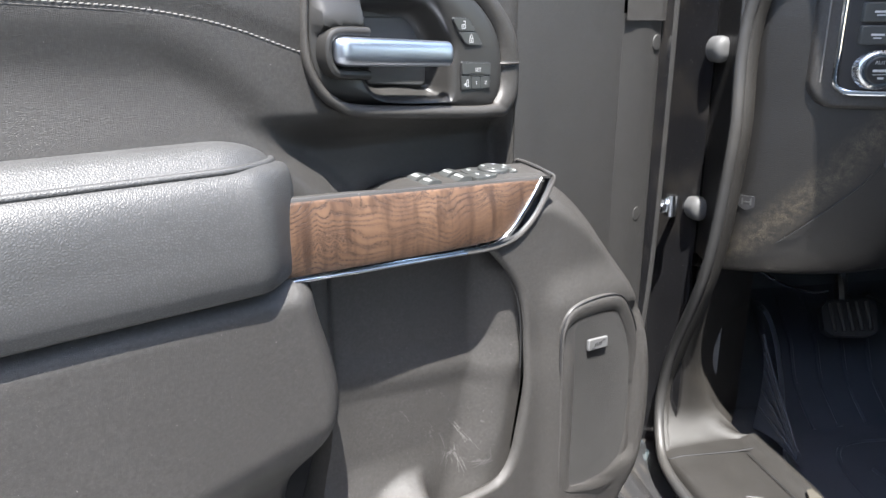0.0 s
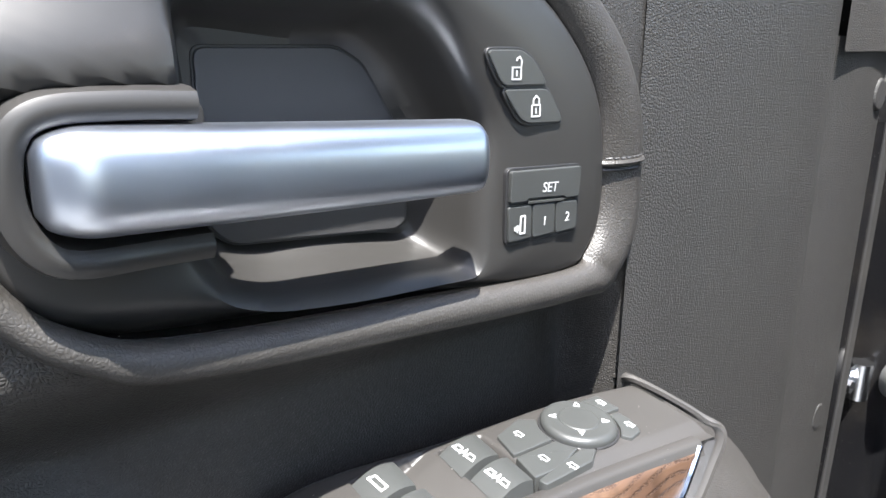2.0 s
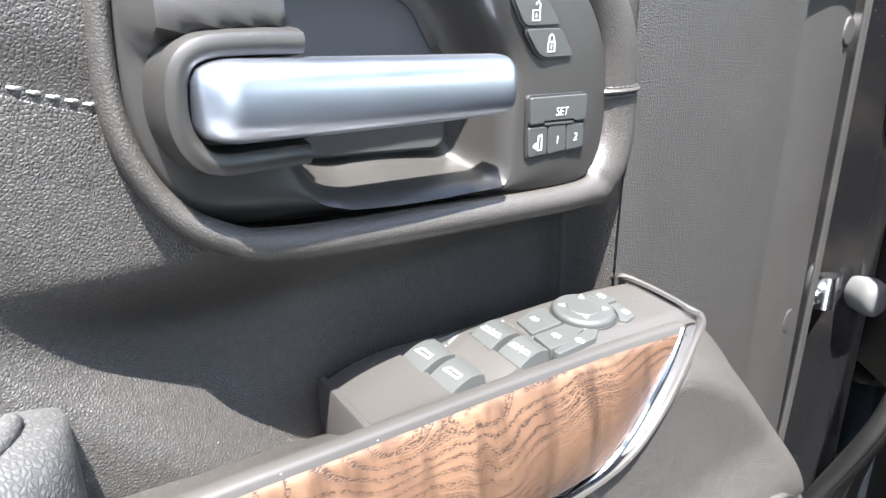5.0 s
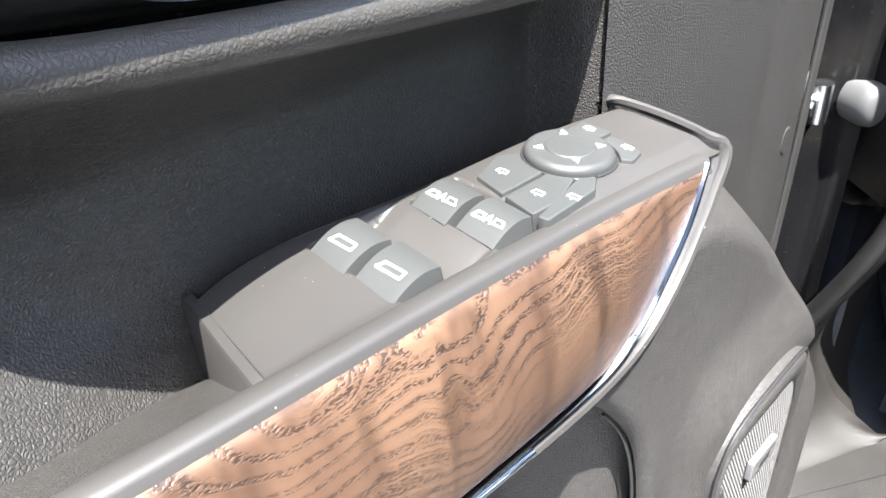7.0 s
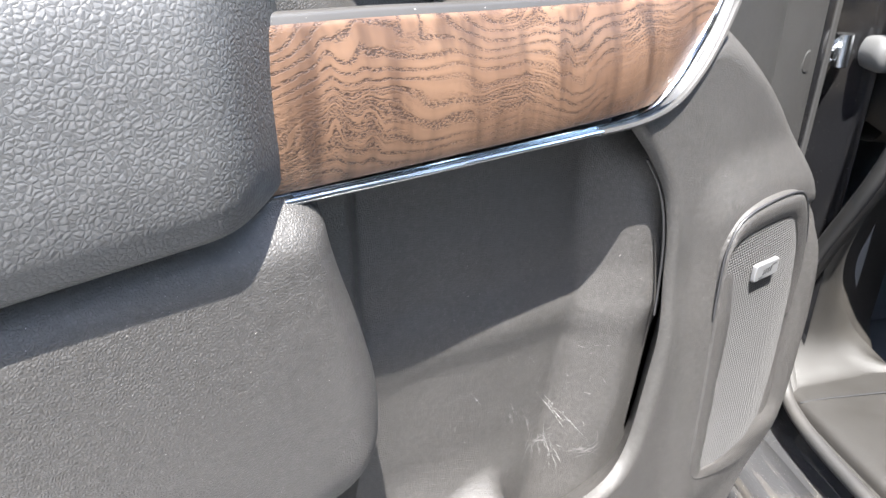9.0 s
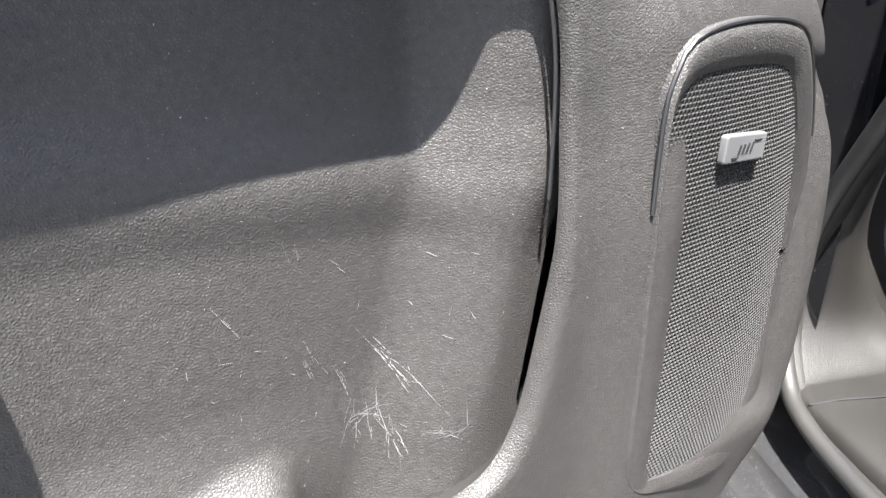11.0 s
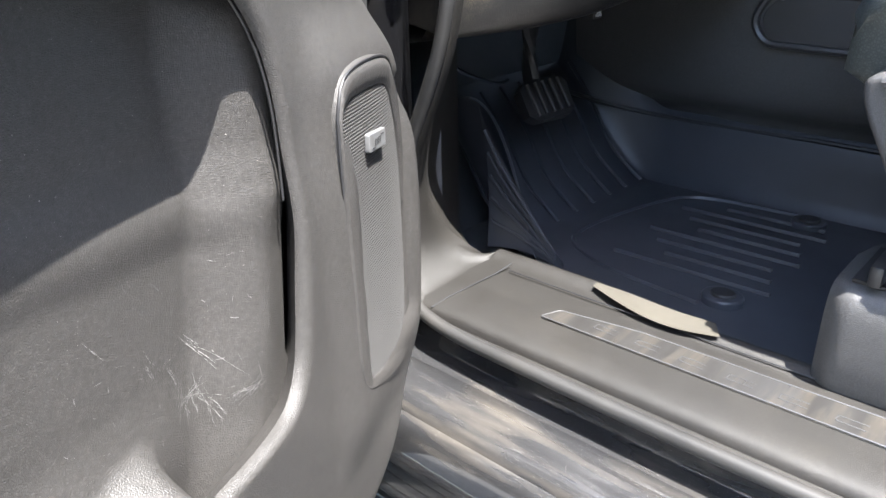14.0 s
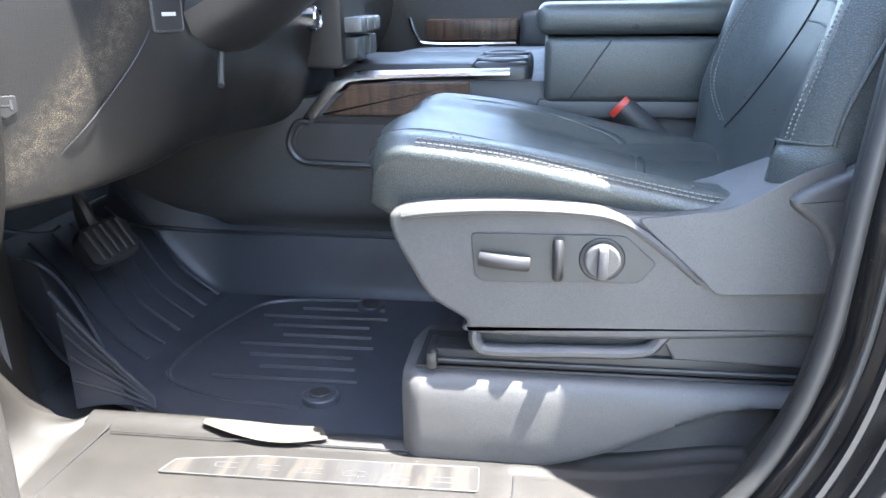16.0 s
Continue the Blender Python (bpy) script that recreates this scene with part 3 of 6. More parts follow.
# armrest: lid panel, piping, front pad
ARMF = [(-0.004, 1.117), (0.02, 1.1195), (0.038, 1.1195), (0.050, 1.1165), (0.059, 1.110), (0.0655, 1.097), (0.0695, 1.078), (0.0715, 1.056), (0.0722, 1.038), (0.0695, 1.022), (0.057, 1.010), (0.0, 1.006)]
ARMT = [(-0.004, 1.128), (0.004, 1.136), (0.02, 1.137), (0.034, 1.133), (0.047, 1.122), (0.050, 1.116)]


def round_end(u, end, r):
    """1 along the pad, falling to 0 in a quarter circle at its end."""
    t = (u - (end - r)) / r
    return 1.0 if t <= 0 else math.sqrt(max(0.0, 1 - t * t))


def pad(profile, end, r, drop, c=1.07):
    sec = spline([(*p, 0) for p in profile], 6)

    def f(a, b):
        u = -0.16 + (end + 0.16) * (1 - (1 - a) ** 1.6)
        q = sec[round(b * (len(sec) - 1))]
        k = round_end(u, end, r)
        nn = -0.01 + (q.x + 0.01) * (0.35 + 0.65 * k)
        return D(u + 0.019 * a ** 6 * sstep(0.064, 0.03, nn), nn, c + (q.y - c) * (drop + (1 - drop) * k))
    return f, len(sec) - 1


f, n = pad(ARMF, 0.2835, 0.040, 0.80)
arm = part("armrest_pad", sheet(f, 70, n), LEATHER, door, "padded grey pebbled leather armrest")
f, n = pad(ARMT, 0.2680, 0.045, 0.0, 1.1165)
part("lid_panel", sheet(f, 70, n), LEATHER, arm)
pp = [f((i / 60), 0.93) for i in range(61)]
part("piping", tube(pp, 0.0036, 0.0034, 10), LEATHER, arm)

# wood strip, its dark upper ledge and chrome edge
TN = [(0.27, 0.0405), (0.34, 0.041), (0.42, 0.042), (0.48, 0.044), (0.54, 0.0475), (0.592, 0.0535), (0.62, 0.056)]
TW = [(0.27, 1.0842), (0.34, 1.0808), (0.40, 1.0763), (0.46, 1.0732), (0.52, 1.0702), (0.592, 1.0675), (0.62, 1.0655)]
BNN = [(0.27, 0.0405), (0.36, 0.0465), (0.42, 0.050), (0.50, 0.053), (0.55, 0.054)]
BWW = [(0.27, 1.0135), (0.36, 1.0105), (0.42, 1.0088), (0.46, 1.0075), (0.50, 1.0065), (0.55, 1.008)]
WOOD_END = [(1.000, 0.516), (1.008, 0.529), (1.0135, 0.5385), (1.020, 0.5475), (1.034, 0.5605), (1.050, 0.5755), (1.0675, 0.591)]


def wood(a, b):
    """Bowed face: rolled over at its top, fullest below the middle, tucked in at its foot."""
    u = 0.2775 + 0.315 * a
    for _ in range(3):
        tw, bw = soft(u, TW, 0.02), soft(u, BWW, 0.02)
        w = tw + (bw - tw) * b
        u = 0.2775 + (curve(w, WOOD_END) - 0.2775) * a
    tn, bn = soft(u, TN, 0.02), soft(u, BNN, 0.02)
    n = tn + (bn - tn) * b + 0.0060 * math.sin(math.pi * b) ** 0.75 * (1 - 0.5 * sstep(0.8, 1.0, a))
    edge = min(1.0, (u - 0.2775) / 0.004)
    return D(u, n - 0.005 * (1 - edge) ** 2 - 0.003 * sstep(0.05, 0.0, b), w)


part("wood_trim", sheet(lambda a, b: wood(a, 0.5 - 0.5 * math.cos(math.pi * b)), 90, 40), WOOD, door, "glossy figured brown wood strip")


def band(a, b):
    """Satin cover along the upper edge of the wood."""
    sec = ((0.0022, -0.0045), (0.0004, 0.0002), (-0.0004, 0.0012), (-0.0020, 0.0018), (-0.0045, 0.0019), (-0.0070, 0.0014), (-0.0090, -0.0002), (-0.0105, -0.004), (-0.0115, -0.012))
    u = 0.277 + 0.318 * a
    dn, dw = sec[round(b * 8)]
    return D(u, soft(u, TN, 0.02) + dn - 0.0012, soft(u, TW, 0.02) + dw)


part("top_band", sheet(band, 70, 8), PODP, door, "satin dark grey edge above the wood")


def ledge(a, b):
    """Floor of the pull cup, falling away from the strip towards the panel."""
    u = 0.262 + 0.150 * a
    front, back = soft(u, TW, 0.02) - 0.002, curve(u, [(0.26, 1.068), (0.33, 1.054), (0.41, 1.034)])
    n1 = soft(u, TN, 0.02) - 0.008
    return D(u, -0.036 + (n1 + 0.036) * b, back + (front - back) * b ** 1.15)


part("ledge", sheet(ledge, 40, 24), SOFT, door, "grained floor of the pull cup")

EDGE_IN = [(0.282, 0.0425, 1.0125), (0.36, 0.0485, 1.0090), (0.42, 0.052, 1.0070), (0.47, 0.0545, 1.0052), (0.512, 0.056, 1.0045), (0.532, 0.0575, 1.0085), (0.5475, 0.059, 1.0200), (0.5605, 0.0595, 1.034), (0.5755, 0.059, 1.050), (0.592, 0.0555, 1.0678)]
EDGE_OUT = [(0.283, 0.0400, 1.0085), (0.36, 0.045, 1.0048), (0.42, 0.0485, 1.0026), (0.47, 0.051, 1.0004), (0.52, 0.0525, 0.9985), (0.553, 0.053, 1.0035), (0.578, 0.0525, 1.0180), (0.594, 0.052, 1.0340), (0.6045, 0.0515, 1.048), (0.6125, 0.051, 1.0625)]
e_in, e_out = resample(spline([D(*p) for p in EDGE_IN], 8), 90), resample(spline([D(*p) for p in EDGE_OUT], 8), 90)
secs = []
for p, q in zip(e_in, e_out):
    out, back = D(0, 0.001, 0), D(0, -0.012, 0)
    secs.append([p + back, p - out * 3.0, p.lerp(q, 0.05) - out * 1.6, p.lerp(q, 0.13) - out * 1.2, p.lerp(q, 0.21) - out * 1.7, p.lerp(q, 0.55) - out * 2.4, p.lerp(q, 0.9) - out * 1.2, q - out, q + back])
part("chrome_trim", loft(secs), CHROME, door, "bright chrome edging")
part("chrome_bead", tube([e_out[i] + D(0, 0.0006, -0.0002) for i in range(1, 52)], 0.0017, 0.0017, 10, up=(0, 1, 0)), CHROME, door, "thin bright bead under the wood")
lip = [D(0.6035, -0.004, 1.0785), D(0.6050, 0.006, 1.0785), D(0.6085, 0.022, 1.0752), D(0.6130, 0.040, 1.0695), D(0.6165, 0.0495, 1.0640)] + [e_out[i] + (e_out[i] - e_in[i]).normalized() * 0.0022 for i in range(86, 46, -4)]
part("shell_lip", tube(spline(lip, 5), 0.0022, 0.0030, 8, up=(0, 1, 0)), PODP, door, "raised moulded lip along the chrome")

# window and mirror switches
BACK = [(0.40, -0.026), (0.420, -0.0235), (0.436, -0.0195), (0.4574, -0.0164), (0.4929, -0.0100), (0.5533, -0.0050), (0.581, 0.000), (0.61, 0.007)]


def top(u, n):
    """Height of the switch panel: a flat deck with a rounded end and a finger dip beside each rocker."""
    w = 1.0765 - 0.075 * max(0.0, n) - 0.0022 * sstep(0.54, 0.60, u) * sstep(0.0, 0.05, n)
    u0 = 0.4108 - 0.2353 * n
    w -= max(0.0, w - 1.0700 - 0.13 * n) * max(0.0, 1 - (u - u0) / 0.042) ** 2.2
    tn = soft(u, TN, 0.02)
    k = sstep(tn - 0.014, tn - 0.004, n)
    w += (soft(u, TW, 0.02) + 0.0012 - w) * k
    for u0, u1, n0, n1 in ((0.4475, 0.4895, -0.0075, 0.0345), (0.4865, 0.5125, -0.0030, 0.0370)):
        w -= 0.0062 * sstep(u0 + 0.001, u0 + 0.003, u) * sstep(u1, u0 + 0.021, u) * sstep(n0 - 0.001, n0 + 0.001, n) * sstep(n1 + 0.001, n1 - 0.001, n)
    return w


def deck(a, b):
    u = 0.411 + 0.1935 * a
    n0, n1 = soft(u, BACK, 0.012), soft(u, TN, 0.02) - 0.0018
    u -= 0.2353 * (n0 + (n1 - n0) * max(0.0, b - 0.08) / 0.92) * (1 - a) ** 6
    if b < 0.08:
        return D(u, n0 - 0.0015 * (1 - b / 0.08), top(u, n0) - 0.04 * (1 - b / 0.08) - 0.0012)
    n = n0 + (n1 - n0) * (b - 0.08) / 0.92
    return D(u, n, top(u, n) - 0.0012 * sstep(n0 + 0.0025, n0, n))


pod = part("switch_panel", sheet(deck, 180, 75), PODP, door, "dark plastic window switch panel", angle=50)


def P(a, b, h):
    return D(a, b, h + 1.0765 - 0.075 * max(0.0, b) - 0.0022 * sstep(0.54, 0.60, a) * sstep(0.0, 0.05, b))


blade = [D(0.4170, -0.0285, 1.0660), D(0.4128, -0.010, 1.0690), D(0.4084, 0.008, 1.0718), D(0.4046, 0.025, 1.0742), D(0.4035, 0.031, 1.0745)]
part("blade", loft([[p + D(-0.0022, 0, -0.0006), p + D(-0.0014, 0, 0.0004), p + D(0.0014, 0, 0.0004), p + D(0.0022, 0, -0.0006), p + D(0.0022, 0, -0.036), p + D(-0.0022, 0, -0.036)] for p in spline(blade, 5)]), PODP, pod, "thin upright edge of the switch panel")


def outline(pts, wd=0.00065):
    return [(*pts[i - 1], *pts[i], wd) for i in range(len(pts))]


for u0, na, nb, skew in ((0.4480, -0.0070, 0.0335, 0.0), (0.4875, -0.0028, 0.0362, 1.0)):
    mid = (na + nb) / 2
    for n0, n1 in ((na, mid - 0.0003), (mid + 0.0003, nb)):
        def sw(a, b, u0=u0, n0=n0, n1=n1):
            t = min(1.0, a / 0.93)
            h = -0.0006 + 0.0046 * math.sin(math.pi * (0.04 + 0.74 * t)) if a < 0.94 else -0.0075
            h -= 0.0006 * ((2 * b - 1) ** 8)
            return P(u0 + 0.0205 * t - 0.002 * b, n0 + (n1 - n0) * b, h if 0 < b < 1 else min(h, -0.0075))
        k = part("window_switch", sheet(sw, 18, 14), BUTTON, pod)
        c, v = u0 + 0.0075, (n0 + n1) / 2

        def on_sw(a, b, h, u0=u0):
            t = min(1.0, max(0.0, (a - u0) / 0.0205))
            return P(a - 0.001, b, -0.0006 + 0.0046 * math.sin(math.pi * (0.04 + 0.74 * t)) + h)
        if skew:
            marks = outline([(c - 0.001, v - 0.0062), (c + 0.0012, v - 0.0052), (c + 0.0012, v - 0.0022), (c - 0.001, v - 0.0022)]) + outline([(c - 0.001, v + 0.0062), (c + 0.0012, v + 0.0052), (c + 0.0012, v + 0.0022), (c - 0.001, v + 0.0022)])
            marks += [(c - 0.0014, v - 0.0013, c + 0.0018, v, 0.0006), (c - 0.0014, v + 0.0013, c + 0.0018, v, 0.0006), (c - 0.0004, v - 0.0008, c - 0.0004, v + 0.0008, 0.0005)]
        else:
            marks = outline([(c - 0.0014, v - 0.0050), (c + 0.0012, v - 0.0036), (c + 0.0012, v + 0.0045), (c - 0.0014, v + 0.0045)], 0.0008)
        bars(marks, on_sw, -0.0002, 0.00025, PRINT, k)
dc, dr = (0.5520, 0.0172), 0.0172


def ring(r, n=32):
    return [(dc[0] + r * math.cos(2 * math.pi * k / n), dc[1] + r * math.sin(2 * math.pi * k / n)) for k in range(n)]


part("dial_well", plate(ring(dr + 0.0009), P, -0.008, 0.0007, 0.0002, 1), BLACK, pod)
dial = part("mirror_dial", plate(ring(dr), P, -0.006, 0.0042, 0.0028, 5), BUTTON, pod)
part("dimple", plate(ring(dr * 0.55), P, 0.003, 0.0046, 0.0010, 3), BUTTON, dial)
for k in range(4):
    t = k * math.pi / 2 + 0.75
    cx, cy = dc[0] + 0.0118 * math.cos(t), dc[1] + 0.0118 * math.sin(t)
    e, g = Vector((math.cos(t), math.sin(t))) * 0.0015, Vector((-math.sin(t), math.cos(t))) * 0.0013
    tri = [tuple(Vector((cx, cy)) + e), tuple(Vector((cx, cy)) - e + g), tuple(Vector((cx, cy)) - e - g)]
    bars(outline(tri, 0.0004), P, 0.0042, 0.00465, PRINT, dial)


def arc(t0, t1, n=6, r=0.0185):
    return [(dc[0] + r * math.cos(t0 + (t1 - t0) * i / n), dc[1] + r * math.sin(t0 + (t1 - t0) * i / n)) for i in range(n + 1)]


for poly, ic in (([(0.5150, 0.0035), (0.5115, 0.0178)] + arc(3.05, 3.95) + [(0.5320, -0.0015)], (0.5240, 0.0082)), ([(0.5110, 0.0192), (0.5080, 0.0335), (0.5215, 0.0345)] + arc(2.42, 2.98), (0.5205, 0.0265)), ([(0.5080, 0.0350), (0.5085, 0.0392), (0.5360, 0.0392), (0.5405, 0.0362)] + arc(1.98, 2.36), (0.5265, 0.0368)),
                 ([(0.5730, 0.0355), (0.5765, 0.0270), (0.5760, 0.0200)] + arc(0.12, 1.05) + [(0.5640, 0.0372)], (0.5722, 0.0300)), ([(0.5790, 0.0050), (0.5795, 0.0185)] + arc(0.03, -0.75), (0.5752, 0.0110))):
    k = part("mirror_button", plate(rounded(poly, 0.0012, 2), P, -0.006, 0.0016, 0.0008, 2), BUTTON, pod)
    c, e = ic
    bars(outline([(c - 0.0012, e - 0.0022), (c + 0.0010, e - 0.0018), (c + 0.0010, e + 0.0018), (c - 0.0012, e + 0.0022)], 0.0005) + [(c - 0.0022, e, c - 0.0012, e, 0.0005)], P, 0.0014, 0.0019, PRINT, k)

# inner door handle in its bezel
REC = rounded([(0.3930, 1.252), (0.3930, 1.186), (0.4040, 1.168), (0.4180, 1.1625), (0.4600, 1.1595), (0.4960, 1.1570), (0.4990, 1.163), (0.5035, 1.210), (0.484, 1.240), (0.466, 1.252)], 0.008, 5)
BN = -0.008
bo, bi = polar(BEZ, CEN, 160), polar(REC, CEN, 160)


def F(a, b, h):
    return D(a, h + BN, b)


def raised(p):
    """The bezel's upper corner beside the recess leans outwards above the handle."""
    return 0.010 * sstep(0.394, 0.388, p.x) * sstep(1.262, 1.232, p.y) * sstep(1.222, 1.230, p.y) * sstep(0.336, 0.345, p.x)


def sunk(p):
    """Below the cup the bezel rolls back under itself."""
    return 0.011 * sstep(1.172, 1.150, p.y) * sstep(0.520, 0.450, p.x)


bz = []
for o, q in zip(bo, bi):
    dn = (o - q).normalized()
    row = [D(o.x, -0.012, o.y), D(o.x, 0.0105 - sunk(o), o.y)]
    for t in (0.3, 0.6, 1.0):
        v = o - dn * 0.004 * t
        row.append(D(v.x, 0.0105 + 0.0035 * math.sin(t * math.pi / 2) - sunk(v), v.y))
    for t in (0.12, 0.24, 0.36, 0.48, 0.6, 0.72, 0.84, 0.95):
        v = (o - dn * 0.004).lerp(q + dn * 0.006, t)
        row.append(D(v.x, 0.014 + 0.002 * math.sin(t * 3.1) + raised(v) - sunk(v) * (1 - t ** 3), v.y))
    for d, h in ((0.006, 0.0135), (0.002, 0.011)):
        v = q + dn * d
        row.append(D(v.x, h + raised(v), v.y))
    row += [D(q.x, 0.005, q.y)] + [D(q.x - dn.x * d, h, q.y - dn.y * d) for d, h in ((0.0015, 0.000), (0.0045, -0.008), (0.0080, -0.014), (0.0120, -0.0172))]
    row.append(D(CEN[0], -0.0172, CEN[1]))
    bz.append(row)
bz.append(bz[0])
bm = loft(bz, closed=False)
bm.transform(Matrix.Translation(D(0, BN, 0)))
bmesh.ops.remove_doubles(bm, verts=bm.verts, dist=1e-6)
bezel = part("handle_bezel", bm, SATIN, door, "satin grey plastic handle surround")
part("gap", plate(rounded([(0.4065, 1.2385), (0.4065, 1.203), (0.4860, 1.203), (0.4835, 1.2110), (0.4700, 1.2325), (0.4590, 1.2385)], 0.004), F, -0.02, -0.0168, 0.0002, 1), BLACK, bezel)
part("recess_pad", plate(rounded([(0.4073, 1.2377), (0.4073, 1.203), (0.4850, 1.203), (0.4826, 1.2106), (0.4694, 1.2318), (0.4585, 1.2377)], 0.004), F, -0.02, -0.0160, 0.0006), RECESS, bezel)
part("gap", plate(rounded([(0.4037, 1.204), (0.4052, 1.1815), (0.4130, 1.1737), (0.4810, 1.1687), (0.4863, 1.1720), (0.4863, 1.204)], 0.005), F, -0.02, -0.0130, 0.0002, 1), BLACK, bezel)
part("cup_plate", plate(rounded([(0.4045, 1.204), (0.4060, 1.1820), (0.4135, 1.1745), (0.4808, 1.1695), (0.4855, 1.1726), (0.4855, 1.204)], 0.005), F, -0.02, -0.0122, 0.0006), SATINL, bezel)
# raised collar round the handle's fixed end, open towards the recess
COLLAR = [(0.3905, 1.2240), (0.370, 1.2248), (0.3550, 1.2238), (0.3480, 1.2180), (0.3460, 1.2060), (0.3485, 1.1955), (0.3560, 1.1882), (0.372, 1.1864), (0.3945, 1.1850)]
path = spline([(u, w, 0) for u, w in COLLAR], 6)
secs = []
for i, p in enumerate(path):
    d = (path[min(i + 1, len(path) - 1)] - path[max(i - 1, 0)]).normalized()
    q = Vector((-d.y, d.x, 0))
    low = 0.0065 * sstep(10, 0, len(path) - 1 - i)
    secs.append([D(p.x + q.x * c, max(0.002, h - low), p.y + q.y * c) for c, h in ((0.0045, 0.006), (0.0045, 0.016), (0.0036, 0.0205), (0.0012, 0.0222), (-0.0012, 0.0222), (-0.0034, 0.0208), (-0.0045, 0.0165), (-0.0052, 0.002))])
part("collar", loft(secs), SATIN, bezel, "satin collar round the handle's end")
# flat plate painted as the shade of a hollow
part("collar_floor", plate(rounded([(0.3465, 1.2235), (0.3475, 1.1890), (0.398, 1.1860), (0.398, 1.2245)], 0.005), lambda a, b, h: D(a, h, b), 0.0, 0.0062, 0.0008), GAP, bezel, "near-black plate standing in for the shaded hollow behind the handle")


def bar(a, b):
    u = 0.3510 + 0.1375 * a
    t = 2 * math.pi * b
    e = min(1.0, math.sqrt(max(0, 1 - max(0, (0.014 - (u - 0.3510)) / 0.014) ** 2))) * min(1.0, math.sqrt(max(0, 1 - max(0, (0.006 - (0.4885 - u)) / 0.006) ** 2)))
    hc = 1.2077 - 0.0055 * a
    hh = (0.0135 - 0.0012 * a) * (0.55 + 0.45 * e)
    c, s = math.cos(t), math.sin(t)
    pw = 0.72
    return D(u, 0.0195 - 0.003 * a ** 3 + 0.0115 * math.copysign(abs(c) ** pw, c) * (0.2 + 0.8 * e), hc + hh * math.copysign(abs(s) ** pw, s))


bm = sheet(bar, 70, 48)
bmesh.ops.remove_doubles(bm, verts=bm.verts, dist=1e-6)
bmesh.ops.holes_fill(bm, edges=[e for e in bm.edges if e.is_boundary])
part("handle", bm, CHROMEH, bezel, "polished chrome pull handle")


def button(name, poly, h, parent, r=0.003, hole=0.0010):
    part("gap", plate(inset(rounded(poly, r, 5), -hole), F, 0.008, 0.0163, 0.0002, 1), BLACK, parent)
    return part(name, plate(rounded(poly, r, 5), F, 0.01, h, 0.0004, 2), BUTTON, parent, angle=18)


lock = [(-0.0022, -0.0030, 0.0022, -0.0030), (0.0022, -0.0030, 0.0022, 0.0012), (0.0022, 0.0012, -0.0022, 0.0012), (-0.0022, 0.0012, -0.0022, -0.0030), (0, -0.0018, 0, 0.0)]
shut = [(-0.0015, 0.0012, -0.0015, 0.0034), (-0.0015, 0.0034, 0, 0.0046), (0, 0.0046, 0.0015, 0.0034), (0.0015, 0.0034, 0.0015, 0.0012)]
ajar = [(0.0022, 0.0012, 0.0024, 0.0036), (0.0024, 0.0036, 0.0014, 0.0048), (0.0014, 0.0048, 0.0002, 0.0044), (0.0002, 0.0044, -0.0001, 0.0036)]
for name, poly, (cx, cy), shackle in (("unlock_button", [(0.4993, 1.2372), (0.5165, 1.2372), (0.5222, 1.2345), (0.5312, 1.2243), (0.5075, 1.2245)], (0.5140, 1.2298), ajar), ("lock_button", [(0.5080, 1.2232), (0.5318, 1.2228), (0.5408, 1.2098), (0.5210, 1.2102), (0.5165, 1.2125)], (0.5248, 1.2158), shut)):
    k = button(name, poly, 0.0172, bezel, 0.0034)
    bars([(cx + a, cy + b, cx + c, cy + d, 0.00055) for a, b, c, d in lock + shackle], F, 0.0170, 0.0175, PRINT, k)
part("gap", plate(rounded([(0.5115, 1.1940), (0.5535, 1.1922), (0.5535, 1.1635), (0.5115, 1.1635)], 0.003), F, 0.008, 0.0163, 0.0002, 1), BLACK, bezel)
k = part("set_button", plate(rounded([(0.5128, 1.1928), (0.5525, 1.1912), (0.5520, 1.1788), (0.5440, 1.1790), (0.5430, 1.1800), (0.5220, 1.1812), (0.5210, 1.1802), (0.5125, 1.1806)], 0.0012), F, 0.01, 0.0180, 0.0004, 2), BUTTON, bezel, angle=18)
lettering("SET", 0.0056, D(0.5340, 0.0182 + BN, 1.1845), (1, 0, -0.06), (0.16, 0, 1), PRINT, k)
part("nib", tube([D(0.5225, 0.0172 + BN, 1.1797), D(0.5428, 0.0172 + BN, 1.1786)], 0.0007, 0.0007, 6, up=(0, 1, 0)), BUTTON, k)
for j, ch in enumerate(("", "1", "2")):
    a0 = 0.5122 + 0.0134 * j
    k = part("memory_button", plate(rounded([(a0, 1.1790 - 0.0006 * j), (a0 + 0.0126, 1.1784 - 0.0006 * j), (a0 + 0.0128, 1.1652), (a0 + 0.0004, 1.1648)], 0.0014), F, 0.01, 0.0174, 0.0004, 2), BUTTON, bezel, angle=18)
    if ch:
        lettering(ch, 0.0054, D(a0 + 0.0066, 0.0176 + BN, 1.1708), (1, 0, -0.06), (0.1, 0, 1), PRINT, k)
    else:
        c, e = a0 + 0.0066, 1.1712
        bars(outline([(c, e + 0.0034), (c + 0.0022, e + 0.0034), (c + 0.0022, e - 0.0034), (c - 0.0004, e - 0.0034)], 0.0007) + [(c - 0.003, e - 0.0012, c - 0.0004, e - 0.0012, 0.0016), (c - 0.0018, e - 0.0026, c - 0.0018, e, 0.0008)], F, 0.0172, 0.0177, PRINT, k)

